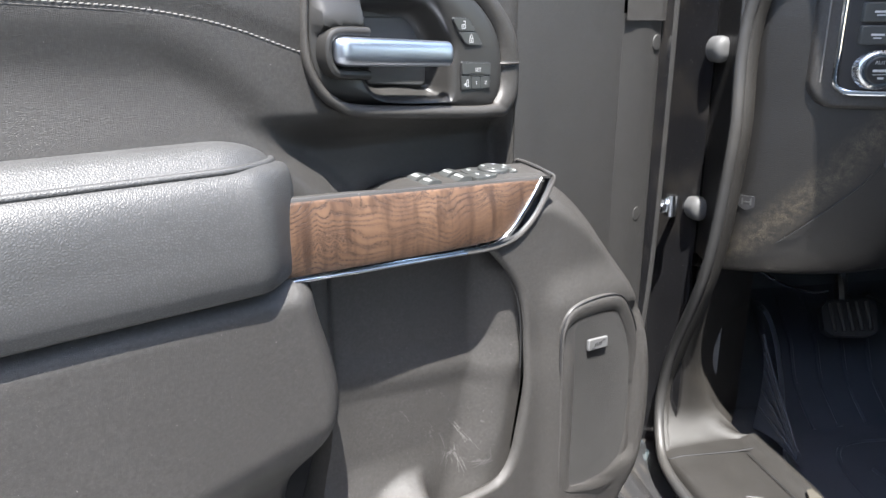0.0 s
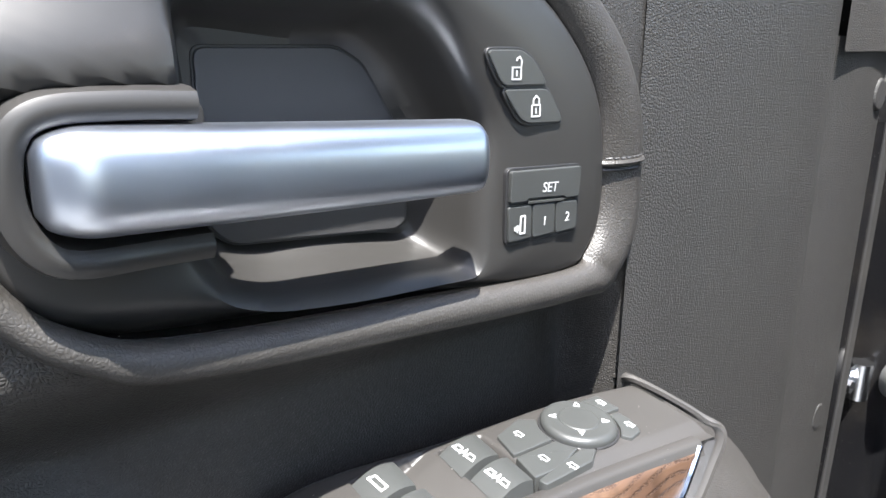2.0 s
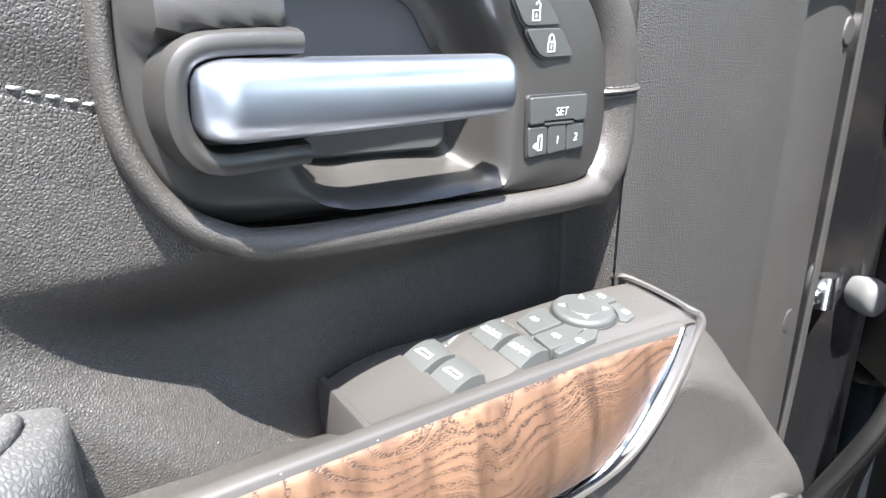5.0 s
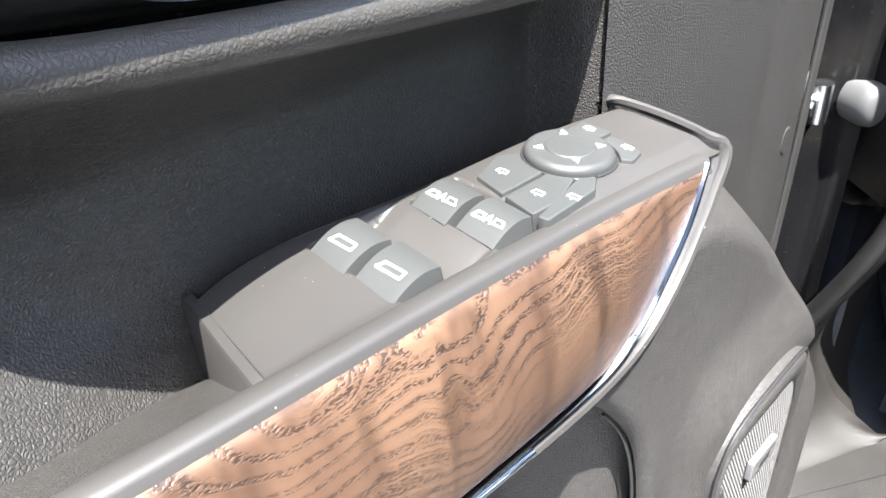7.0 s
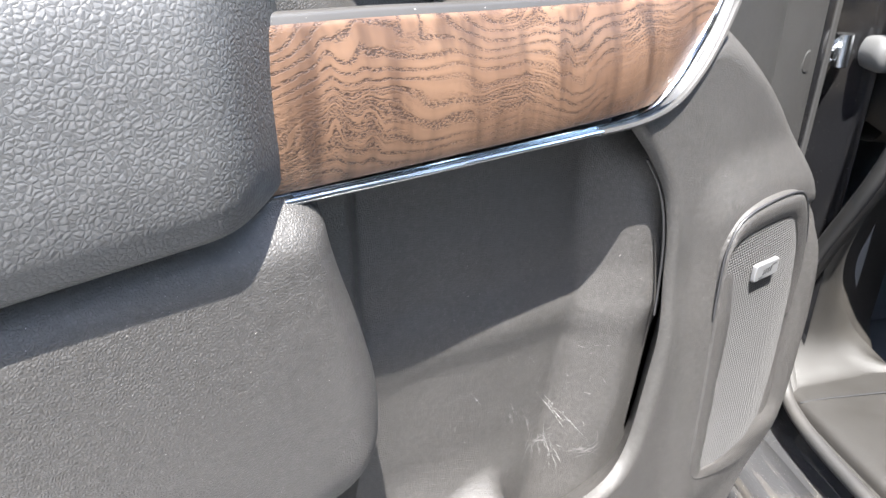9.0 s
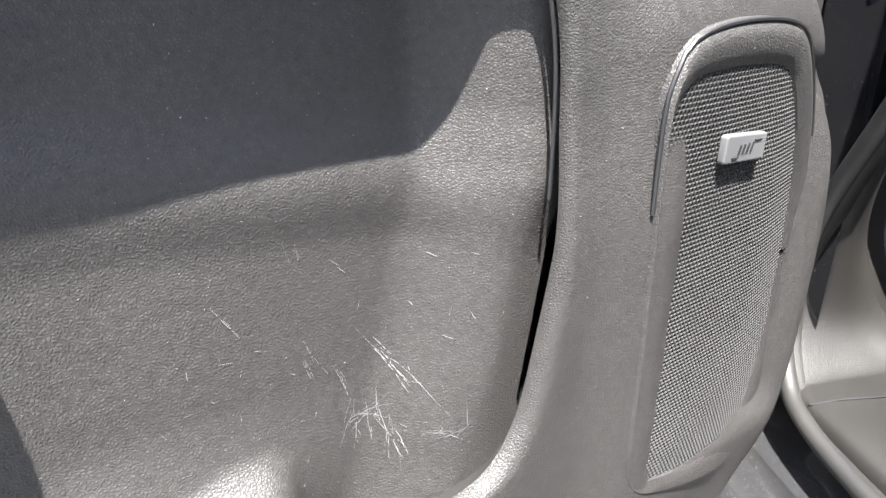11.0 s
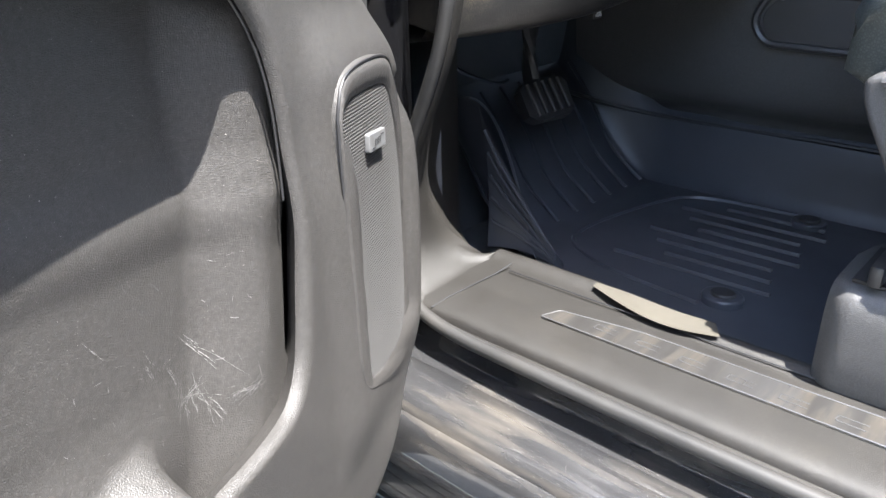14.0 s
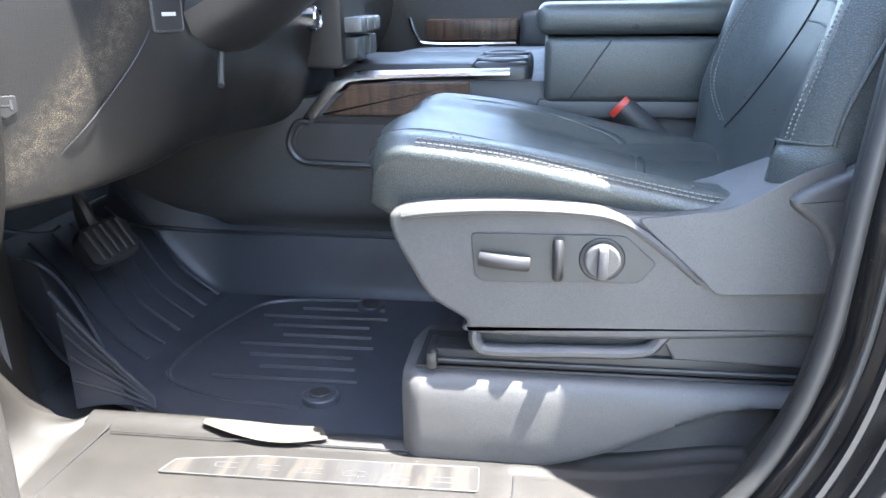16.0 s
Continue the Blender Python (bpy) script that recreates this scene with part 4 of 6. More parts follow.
# door loudspeaker
GR = spline([(0.6255, 0.866), (0.6335, 0.8815), (0.657, 0.8865), (0.710, 0.8830), (0.728, 0.869), (0.749, 0.834), (0.762, 0.793), (0.768, 0.722), (0.758, 0.668), (0.740, 0.648), (0.70, 0.6465), (0.655, 0.653), (0.635, 0.662), (0.6295, 0.678), (0.6285, 0.745), (0.6265, 0.81)], 6, True)


def face(u, w):
    return 0.0745 + 0.0025 * math.sin(math.pi * min(1, max(0, (u - 0.615) / 0.16))) - 0.30 * max(0, u - 0.72) ** 1.3


FR = spline([(0.6185, 0.86), (0.6225, 0.889), (0.637, 0.905), (0.68, 0.909), (0.724, 0.902), (0.752, 0.876), (0.776, 0.838), (0.793, 0.785), (0.801, 0.72), (0.796, 0.676), (0.776, 0.634), (0.742, 0.618), (0.70, 0.624), (0.652, 0.640), (0.630, 0.654), (0.6225, 0.68), (0.6215, 0.75)], 6, True)
MID = (0.692, 0.765)
speaker = part("speaker_surround", loft([[D(p.x + (q.x - p.x) * t, face(p.x + (q.x - p.x) * t, p.y) + dn, p.y + (q.y - p.y) * t) for t, dn in ((-0.22, -0.020), (-0.10, -0.0125), (-0.04, -0.0060), (0.0, -0.0035), (0.10, -0.0012), (0.3, 0.0), (0.6, -0.0012), (0.85, -0.0025), (1.0, -0.0065))] for p, q in zip(polar(FR, MID, 121), polar(GR, MID, 121))], closed=False), PLASTIC, door, "grey plastic rim round the loudspeaker")
rim = polar(FR, MID, 121)
part("rim_gap", tube([D(q.x, face(q.x, q.y) - 0.0022, q.y) for q in inset(rim[2:48], -0.0006)], 0.0011, 0.0011, 6, up=(0, 1, 0)), BLACK, speaker)


def inside(x, y, poly):
    r, j = False, len(poly) - 1
    for i in range(len(poly)):
        if (poly[i][1] > y) != (poly[j][1] > y) and x < (poly[j][0] - poly[i][0]) * (y - poly[i][1]) / (poly[j][1] - poly[i][1]) + poly[i][0]:
            r = not r
        j = i
    return r


def grille(pitch=0.0029):
    """Perforated sheet: a honeycomb of small recessed holes."""
    bm, cache = bmesh.new(), {}
    gin = inset(GR, -0.0022)

    def vert(x, y, dn):
        key = (round(x, 5), round(y, 5), dn)
        if key not in cache:
            cache[key] = bm.verts.new(D(x, face(x, y) - 0.0036 + dn, y))
        return cache[key]
    for j in range(110):
        for i in range(60):
            x, y = 0.618 + pitch * (i + 0.5 * (j % 2)), 0.638 + pitch * 0.866 * j
            if not inside(x, y, gin):
                continue
            rings = []
            for rad, dn in ((pitch * 0.5774, 0.0), (pitch * 0.49, 0.0001), (pitch * 0.475, -0.0007)):
                rings.append([vert(x + rad * math.sin(k * math.pi / 3), y + rad * math.cos(k * math.pi / 3), dn) for k in range(6)])
            for a, b in zip(rings, rings[1:]):
                for k in range(6):
                    bm.faces.new((a[k - 1], a[k], b[k], b[k - 1]))
    return bm


part("grille", grille(), GRILLE, speaker, "perforated grey loudspeaker grille")
part("backing", plate(GR, lambda a, b, h: D(a, face(a, b) + h, b), -0.02, -0.0105, 0.001, 1), BLACK, speaker)
BADGE_AT = [(0.6640, 0.8425), (0.7000, 0.8395), (0.7005, 0.8535), (0.6645, 0.8570)]


def on_grille(a, b, h):
    return D(a, face(a, b) - 0.0028 + h, b)


bd = part("badge", plate(rounded(BADGE_AT, 0.002), on_grille, 0.0, 0.0038, 0.001), BADGE, speaker, "small silver maker's badge")
bars([(0.6700, 0.8448, 0.6750, 0.8444, 0.0006), (0.6890, 0.8512, 0.6950, 0.8508, 0.0006)] + [(0.6755 + 0.0036 * i, 0.8462, 0.6768 + 0.0036 * i, 0.8500, 0.0013) for i in range(4)], on_grille, 0.0037, 0.0042, BLACK, bd, "mark")

# scratches in the pocket
rs = random.Random(5)
bm = bmesh.new()


def stroke(u, w, ang, ln, wob):
    """One fine broken scuff."""
    prev, n = None, max(4, int(ln / 0.0012))
    wd = rs.uniform(0.00012, 0.00024)
    for s in range(n + 1):
        if u > curve(w, RIGHT) - 0.021:
            break
        e = wd * rs.uniform(0.35, 1) * math.sin(math.pi * (s + 0.5) / (n + 1)) ** 0.5
        q = Vector((-math.sin(ang), math.cos(ang))) * e
        h = pocket(u, w) + 0.0005
        pair = (bm.verts.new(D(u - q.x, h, w - q.y)), bm.verts.new(D(u + q.x, h, w + q.y)))
        if prev and rs.random() > 0.22:
            bm.faces.new((prev[0], prev[1], pair[1], pair[0]))
        prev = pair
        u, w = u + math.cos(ang) * ln / n, w + math.sin(ang) * ln / n
        ang += rs.uniform(-wob, wob)


for u0, w0, u1, w1, count, wide, wob in ((0.469, 0.830, 0.472, 0.817, 3, 0.0008, 0.04), (0.4655, 0.828, 0.467, 0.818, 1, 0.001, 0.04), (0.483, 0.817, 0.496, 0.805, 2, 0.001, 0.05), (0.492, 0.785, 0.537, 0.721, 5, 0.0012, 0.05), (0.500, 0.776, 0.515, 0.755, 3, 0.0015, 0.06),
                                         (0.466, 0.781, 0.475, 0.756, 4, 0.0012, 0.05), (0.471, 0.781, 0.479, 0.759, 3, 0.001, 0.05), (0.482, 0.771, 0.493, 0.742, 4, 0.0012, 0.06), (0.434, 0.806, 0.446, 0.788, 2, 0.002, 0.06), (0.542, 0.738, 0.541, 0.716, 2, 0.0008, 0.05),
                                         (0.497, 0.744, 0.485, 0.712, 6, 0.004, 0.10), (0.500, 0.742, 0.506, 0.715, 6, 0.006, 0.12), (0.488, 0.727, 0.512, 0.735, 8, 0.005, 0.14), (0.515, 0.714, 0.549, 0.718, 12, 0.005, 0.14), (0.522, 0.709, 0.545, 0.724, 10, 0.006, 0.16), (0.505, 0.727, 0.512, 0.704, 7, 0.005, 0.12)):
    for i in range(count):
        a, b = Vector((u0 + rs.uniform(-wide, wide), w0 + rs.uniform(-wide, wide))), Vector((u1 + rs.uniform(-wide, wide), w1 + rs.uniform(-wide, wide)))
        k0, k1 = sorted((rs.uniform(-0.05, 0.5), rs.uniform(0.5, 1.05)))
        p, q = a.lerp(b, k0), a.lerp(b, k1)
        stroke(p.x, p.y, math.atan2(q.y - p.y, q.x - p.x), (q - p).length, wob)
for i in range(44):
    stroke(0.48 + rs.uniform(-0.08, 0.08), 0.755 + rs.uniform(-0.05, 0.06), rs.uniform(-2.2, 0.3), 0.005 * rs.uniform(0.4, 1.2), 0.2)
bmesh.ops.delete(bm, geom=[v for v in bm.verts if not v.link_faces], context="VERTS")
part("scratches", bm, SCRATCH, door, "pale scuff marks", smooth=False)

# ---- cab shell ----
cab = thing("cab_body", "gloss black truck cab with an open door aperture", "truck body", "structure")


def jamb(a, b):
    """Painted sill and rocker below the opening, rounded over."""
    sec = [Vector((*p, 0)) for p in ((0.66, 0.545), (0.60, 0.548), (0.548, 0.546), (0.541, 0.540), (0.537, 0.524), (0.532, 0.519), (0.518, 0.516), (0.509, 0.5145), (0.506, 0.509), (0.501, 0.5055), (0.496, 0.5065), (0.492, 0.5045), (0.478, 0.502), (0.462, 0.4995), (0.455, 0.494), (0.452, 0.486), (0.447, 0.484), (0.442, 0.478), (0.438, 0.462), (0.436, 0.43), (0.438, 0.39), (0.45, 0.34), (0.55, 0.32))]
    q = sec[round(b * (len(sec) - 1))]
    return (q.x, -1.3 + 3.0 * a, q.y)


part("rocker_panel", sheet(jamb, 30, 22), ROCKER, cab, "dusty gloss black painted rocker, sky reflection lightened into its colour")
part("floor_pan", box(0.60, 2.05, -1.2, 1.4, 0.47, 0.53, 0.0), CARPET, cab)
part("firewall", sheet(lambda a, b: (0.58 + 1.5 * a, 1.12 + 0.16 * sstep(0, 0.5, b), 0.52 + 0.85 * b), 6, 12), CARPET, cab, "dark carpeted firewall")
part("kick_side", box(0.64, 0.66, 1.02, 1.35, 0.5, 1.35, 0.0), CARPET, cab)
part("hinge_pillar", loft([[(x, y, z) for x, y in ((0.60, 1.05), (0.592, 1.0), (0.574, 0.985), (0.555, 1.02), (0.53, 1.06), (0.50, 1.08), (0.49, 1.12), (0.52, 1.5), (0.60, 1.5))] for z in (0.45, 0.6, 0.8, 1.0, 1.2, 1.4)]), PAINT, cab, "gloss black painted hinge pillar")
part("front_wing", loft([[(x, y, z) for x, z in ((0.60, 0.40), (0.48, 0.42), (0.455, 0.6), (0.45, 0.9), (0.47, 1.15), (0.52, 1.22), (0.62, 1.25))] for y in (1.10, 1.3, 1.8, 2.6)]), PAINT, cab)


def bpillar(a, b):
    z = 0.50 + 1.26 * b
    sec = [(0.66, 0.08), (0.60, 0.105), (0.575, 0.115), (0.555, 0.10), (0.535, 0.06), (0.515, 0.02), (0.50, -0.05), (0.50, -0.18), (0.66, -0.18)]
    q = spline([(*p, 0) for p in sec], 4)[round(a * 32)]
    lean = 0.15 * max(0, (z - 1.05) / 0.7)
    flare = 0.10 * sstep(0.80, 0.53, z) * (1 if q.y > -0.1 else 0)
    return (q.x + lean, q.y + flare, z)


part("b_pillar", sheet(bpillar, 32, 30), PAINT, cab, "gloss black painted centre pillar")
part("rear_door", loft([[(x, y, z) for x, z in ((0.60, 0.36), (0.47, 0.40), (0.445, 0.6), (0.45, 0.9), (0.49, 1.15), (0.56, 1.2), (0.64, 1.2))] for y in (-0.02, -0.15, -0.6, -1.2)]), PAINT, cab, "closed black rear door")
part("roof", box(0.66, 1.95, -1.2, 0.62, 1.72, 1.78, 0.02), HEADLINER, cab)
part("roof_skin", loft([[(x, y, z) for x, z in ((0.66, 1.782), (0.70, 1.81), (0.9, 1.835), (1.3, 1.845), (1.7, 1.835), (1.90, 1.81), (1.95, 1.782))] for y in (-1.2, -1.1, 0.5, 0.62)]), PAINT, cab, "gloss black painted roof")
part("back_wall", box(0.60, 2.05, -1.25, -1.2, 0.5, 1.1, 0.0), CARPET, cab)
part("roof_rail", tube(spline([(0.682, -1.2, 1.72), (0.668, 0.1, 1.74), (0.668, 0.55, 1.71), (0.64, 0.95, 1.45), (0.61, 1.35, 1.22)], 6), 0.035, 0.035, 8), PAINT, cab)

# weatherstrip round the opening
SEAL = [(0.64, 0.80, 1.52), (0.578, 0.905, 1.27), (0.565, 0.898, 1.08), (0.560, 0.922, 0.89), (0.556, 0.985, 0.735), (0.553, 1.004, 0.64), (0.539, 0.965, 0.58), (0.526, 0.90, 0.562), (0.521, 0.75, 0.56), (0.521, 0.55, 0.56), (0.525, 0.40, 0.562), (0.533, 0.29, 0.573), (0.54, 0.225, 0.605), (0.547, 0.17, 0.68), (0.553, 0.135, 0.79), (0.562, 0.12, 0.95), (0.60, 0.08, 1.25), (0.67, 0.03, 1.62)]
seal = thing("door_weatherstrip", "dusty grey rubber weatherstrip round the door opening", "weatherstrip", "structure")
SP = spline(SEAL, 8)
part("bulb", tube(SP, 0.0080, 0.0085, 10, up=(1, 0, 0)), RUBBER, seal)
part("groove", tube([p + Vector((0.0085, 0, 0)) for p in SP], 0.0022, 0.0104, 6, up=(1, 0, 0)), BLACK, seal)
part("lip", tube([p + Vector((0.011, 0, 0)) for p in SP], 0.006, 0.014, 8, up=(1, 0, 0)), SILLPL, seal)
for d, r, mat in ((0.026, 0.0035, RUBBER), (0.044, 0.006, PAINT), (0.062, 0.004, PAINT)):
    ridge = []
    for p in SP:
        if p.y < 0.36:
            o = Vector((0, p.y - 0.62, p.z - 0.95)).normalized()
            ridge.append(p + o * d + Vector((-0.5 * d, 0, 0)))
    part("pillar_flange", tube(ridge, r, r, 8, up=(1, 0, 0)), mat, cab)
for y, z, x in ((0.972, 1.198, 0.575), (0.985, 0.966, 0.573)):
    b = thing("door_bumper", "round grey rubber door bumper on the hinge pillar", "bumper", group="door bumpers", at=(x, y, z))
    part("cap", loft([[Vector((0, -0.014 + d, 0)) + Vector((math.cos(k * 0.3927) * r, 0, math.sin(k * 0.3927) * r * 1.28)) for k in range(16)] for r, d in ((0.014, 0.03), (0.0145, 0.012), (0.0135, 0.005), (0.010, 0.001), (0.004, 0.0))]), BUMPER, b)

# sill trim with its bright plate
sill = thing("sill_trim", "dusty tan-grey plastic sill trim", "sill", "structure")


def sillf(a, b):
    y = 0.945 - 0.815 * a
    sec = spline([(0.530, 0.560, 0), (0.536, 0.574, 0), (0.555, 0.580, 0), (0.60, 0.583, 0), (0.635, 0.585, 0), (0.652, 0.586, 0), (0.664, 0.592, 0), (0.675, 0.590, 0), (0.685, 0.572, 0), (0.69, 0.55, 0)], 4)
    q = sec[round(b * (len(sec) - 1))]
    k = sstep(0.42, 0.40, y)
    dip = -0.0025 * k * (1 if 0.54 < q.x < 0.64 else 0)
    inn = 0.022 * sstep(0.70, 0.80, y) * sstep(0.63, 0.66, q.x)
    up = 0.022 * sstep(0.32, 0.16, y)
    return (q.x + inn, y, q.y + dip + up)


part("cover", sheet(sillf, 110, 36), SILLPL, sill)
part("seam", tube([(0.535, 0.926, 0.5755), (0.56, 0.921, 0.5815), (0.60, 0.915, 0.5845), (0.64, 0.91, 0.587), (0.664, 0.905, 0.593)], 0.0012, 0.001, 6), BLACK, sill)


def on_sill(x, y, h=0.0):
    p = min((sillf((0.945 - y) / 0.815, i / 36) for i in range(24)), key=lambda v: abs(v[0] - x))
    return Vector((x, y, p[2] + h))


for i in range(3):
    part("rib", tube(spline([on_sill(0.546 + 0.017 * i + dx, y, 0.0002) for y, dx in ((0.392, 0.0), (0.35, 0.001), (0.31, 0.003), (0.27, 0.007), (0.235, 0.012))], 5), 0.0030, 0.0012, 8), SILLPL, sill)
part("seam", tube([on_sill(0.540 + 0.0095 * i, 0.41 - 0.004 * (i > 5), 0.0003) for i in range(10)], 0.0010, 0.0010, 6), BLACK, sill)
part("seam", tube([(0.653, 0.90 - 0.05 * i, 0.589) for i in range(11)], 0.0009, 0.0009, 5), BLACK, sill)


def kick(a, b):
    """Kick trim that sweeps up from the sill to the dashboard."""
    outer = [(0.533, 0.925, 0.568), (0.545, 0.965, 0.585), (0.562, 1.0, 0.64), (0.566, 0.985, 0.735), (0.570, 0.925, 0.89), (0.575, 0.90, 1.05)]
    inner = [(0.688, 0.945, 0.588), (0.668, 0.975, 0.597), (0.640, 1.0, 0.635), (0.622, 1.01, 0.72), (0.605, 0.965, 0.89), (0.590, 0.91, 1.05)]
    p, q = spline(outer, 8)[round(a * 40)], spline(inner, 8)[round(a * 40)]
    v = p.lerp(q, b)
    c = 0.012 * math.sin(math.pi * b)
    v = v - Vector((0, c * sstep(0.2, 0.5, a), 0))
    return Vector(sillf(0.0, b)).lerp(v, sstep(0.0, 0.34, a))


def cowl(a, b):
    """Inner face of the kick trim, reaching in behind the mat."""
    p = spline([(0.668, 0.975, 0.592), (0.640, 1.0, 0.635), (0.622, 1.01, 0.72), (0.605, 0.965, 0.89), (0.592, 0.915, 1.04)], 8)[round(a * 32)]
    return p.lerp(Vector((0.722, 1.045, p.z - 0.01)), b)


part("cowl_side", sheet(cowl, 32, 6), SILLPL, sill)
part("kick_trim", sheet(kick, 40, 36), SILLPL, sill)
pl = part("scuff_plate", plate(rounded([(0.589, 0.805), (0.614, 0.795), (0.630, 0.70), (0.636, 0.445), (0.594, 0.443)], 0.004), lambda a, b, h: (a, b, h - 0.0012), 0.575, 0.5862, 0.0006, 2), PLATE, sill, "brushed silver scuff plate with model lettering")
part("rim", tube([(q[0], q[1], 0.5852) for q in rounded([(0.589, 0.805), (0.614, 0.795), (0.630, 0.70), (0.636, 0.445), (0.594, 0.443)], 0.004)], 0.0009, 0.0006, 6, closed=True), SCUFF, pl, "bright raised outline")
bars([(0.614, 0.745 - 0.05 * i, 0.614, 0.72 - 0.05 * i, 0.0012) for i in range(6)] + [(0.605, 0.745 - 0.05 * i, 0.605, 0.72 - 0.05 * i, 0.0012) for i in range(6)] + [(0.605, 0.745 - 0.05 * i, 0.614, 0.745 - 0.05 * i, 0.0012) for i in range(6)], lambda a, b, h: (a, b, h), 0.5848, 0.5854, SCUFF, pl, "mark")

# running board
step = thing("running_board", "black running board with bright metal edge", "running board")
part("tread", box(0.33, 0.475, -1.0, 1.05, 0.295, 0.33, 0.01), BLACK, step)
part("edge_strip", tube([(0.335, -1.0, 0.325), (0.335, 0.2, 0.325), (0.335, 1.05, 0.325)], 0.012, 0.012, 8), DULLCHROME, step)
for i in range(5):
    part("rib", box(0.35 + 0.024 * i, 0.362 + 0.024 * i, -0.98, 1.03, 0.328, 0.335, 0.002, 1), RUBBER, step)
for y in (-0.6, 0.7):
    part("bracket", box(0.42, 0.56, y, y + 0.06, 0.30, 0.36, 0.006), BLACK, step)

# ---- footwell ----
mat_t = thing("floor_mat", "black moulded rubber floor mat with raised ribs", "floor mat")


def tray(a, b):
    x = 0.692 + 0.518 * a
    y = 0.50 + 0.68 * b
    side = sstep(0.06 + 0.16 * sstep(0.45, 0.9, b), 0.0, a)
    z = 0.560 + 0.12 * sstep(0.90, 1.0, a) + 0.20 * sstep(0.68, 1.05, b) * (1 - side)
    z += side * (0.014 + 0.205 * sstep(0.66, 1.0, b))
    y -= 0.150 * sstep(0.45, 1.0, b) * side
    x += 0.035 * side * sstep(0.5, 0.75, b)
    z += 0.03 * sstep(0.07, 0.0, b) * sstep(0.02, 0.1, a)
    return (x, y, z)


part("tray", sheet(tray, 70, 70), MAT, mat_t)


def on_mat(x, y, h=0.0):
    p = tray((x - 0.692) / 0.518, (y - 0.50) / 0.68)
    return Vector((x, y, p[2] + h))


for i in range(8):
    x = 0.85 + 0.036 * i
    y0, y1 = 0.64 + 0.012 * (i % 3), 0.86 - 0.03 * ((i * 2) % 3)
    part("rib", tube([on_mat(x, y0 + (y1 - y0) * k / 8, 0.001) for k in range(9)], 0.004, 0.0045, 6), MAT, mat_t)
for i in range(8):
    x = 0.78 + 0.052 * i
    part("rib", tube(spline([on_mat(x, 0.98, 0.001), on_mat(x + 0.005, 1.05, 0.001), on_mat(x + 0.02, 1.10, 0.002), on_mat(x + 0.025, 1.16, 0.002)], 5), 0.004, 0.004, 6), MAT, mat_t)


def flap(a, b):
    """Left wall of the mat, its upper edge falling towards the seat."""
    lo = Vector((0.722 + 0.004 * a, 0.992 - 0.125 * a, 0.572 + 0.010 * math.sin(3.1 * a)))
    hi = Vector((0.724 + 0.004 * a, 1.012 - 0.145 * a, 0.780 - 0.20 * a ** 0.8))
    return lo.lerp(hi, b) + Vector((0.012 * math.sin(math.pi * b) * (1 - a), 0, 0))


part("side_wall", sheet(flap, 20, 12), MAT, mat_t)
for i in range(5):
    part("rib", tube([Vector(flap(0.05 + 0.17 * s, 0.88 - 0.17 * i)) + Vector((-0.002, 0, 0)) for s in range(6)], 0.002, 0.003, 6), MAT, mat_t)
part("rib", tube(spline([on_mat(0.775, 0.70, 0.001), on_mat(0.80, 0.86, 0.001), on_mat(0.87, 0.935, 0.001), on_mat(1.06, 0.905, 0.001), on_mat(1.13, 0.85, 0.001), on_mat(1.145, 0.70, 0.001)], 6), 0.004, 0.004, 6), MAT, mat_t)
for x, y in ((0.80, 0.68), (1.115, 0.68)):
    part("retainer", plate([(x + 0.024 * math.cos(k * 0.2618), y + 0.026 * math.sin(k * 0.2618)) for k in range(24)], lambda a, b, h: (a, b, h), 0.558, 0.570, 0.003), MAT, mat_t)
    part("retainer_cap", plate([(x + 0.014 * math.cos(k * 0.2618), y + 0.016 * math.sin(k * 0.2618)) for k in range(24)], lambda a, b, h: (a, b, h), 0.565, 0.574, 0.003), BLACK, mat_t)
part("wall_lip", tube(spline([(1.196, 0.56, 0.668), (1.202, 0.72, 0.668), (1.202, 0.92, 0.668), (1.190, 1.03, 0.674), (1.13, 1.10, 0.70), (1.02, 1.13, 0.745)], 6), 0.005, 0.004, 8), BLACK, mat_t)
scrap = thing("paper_scrap", "creased off-white paper protector edge lying by the sill", "paper")
part("sheet", sheet(lambda a, b: (0.684 - 0.003 * a - (1 - b) * (0.036 * math.sin(0.25 + 2.2 * a)), 0.79 - 0.150 * a - 0.014 * (1 - b) * a, 0.5945 + 0.001 * math.sin(7 * a) + 0.001 * b), 16, 4), PAPER, scrap)
pedal = thing("brake_pedal", "black ribbed rubber brake pedal on its arm", "pedal")
bm = loft([[(x, y + dy, z) for x, z in ((0.868, 0.705), (0.93, 0.700), (0.945, 0.712), (0.95, 0.765), (0.938, 0.782), (0.872, 0.785), (0.858, 0.77), (0.856, 0.718))] for y, dy in ((1.035, 0.0), (1.02, 0.0), (1.016, 0.0))])
TILTED = Matrix.Translation((0.905, 1.03, 0.742)) @ Euler((radians(-34), radians(-4), radians(-12))).to_matrix().to_4x4() @ Matrix.Diagonal((1.0, 1.0, 0.78, 1.0)) @ Matrix.Translation((-0.905, -1.03, -0.742))
bm.transform(TILTED)
part("pad", bm, BLACK, pedal)
for i in range(5):
    bm = box(0.870 + 0.015 * i, 0.876 + 0.015 * i, 1.010, 1.018, 0.712, 0.778, 0.002, 1)
    bm.transform(TILTED)
    part("rib", bm, RUBBER, pedal)
part("arm", tube(spline([(0.90, 1.04, 0.74), (0.905, 1.06, 0.80), (0.91, 1.06, 0.9), (0.91, 1.05, 1.0)], 5), 0.010, 0.016, 8), BLACK, pedal)
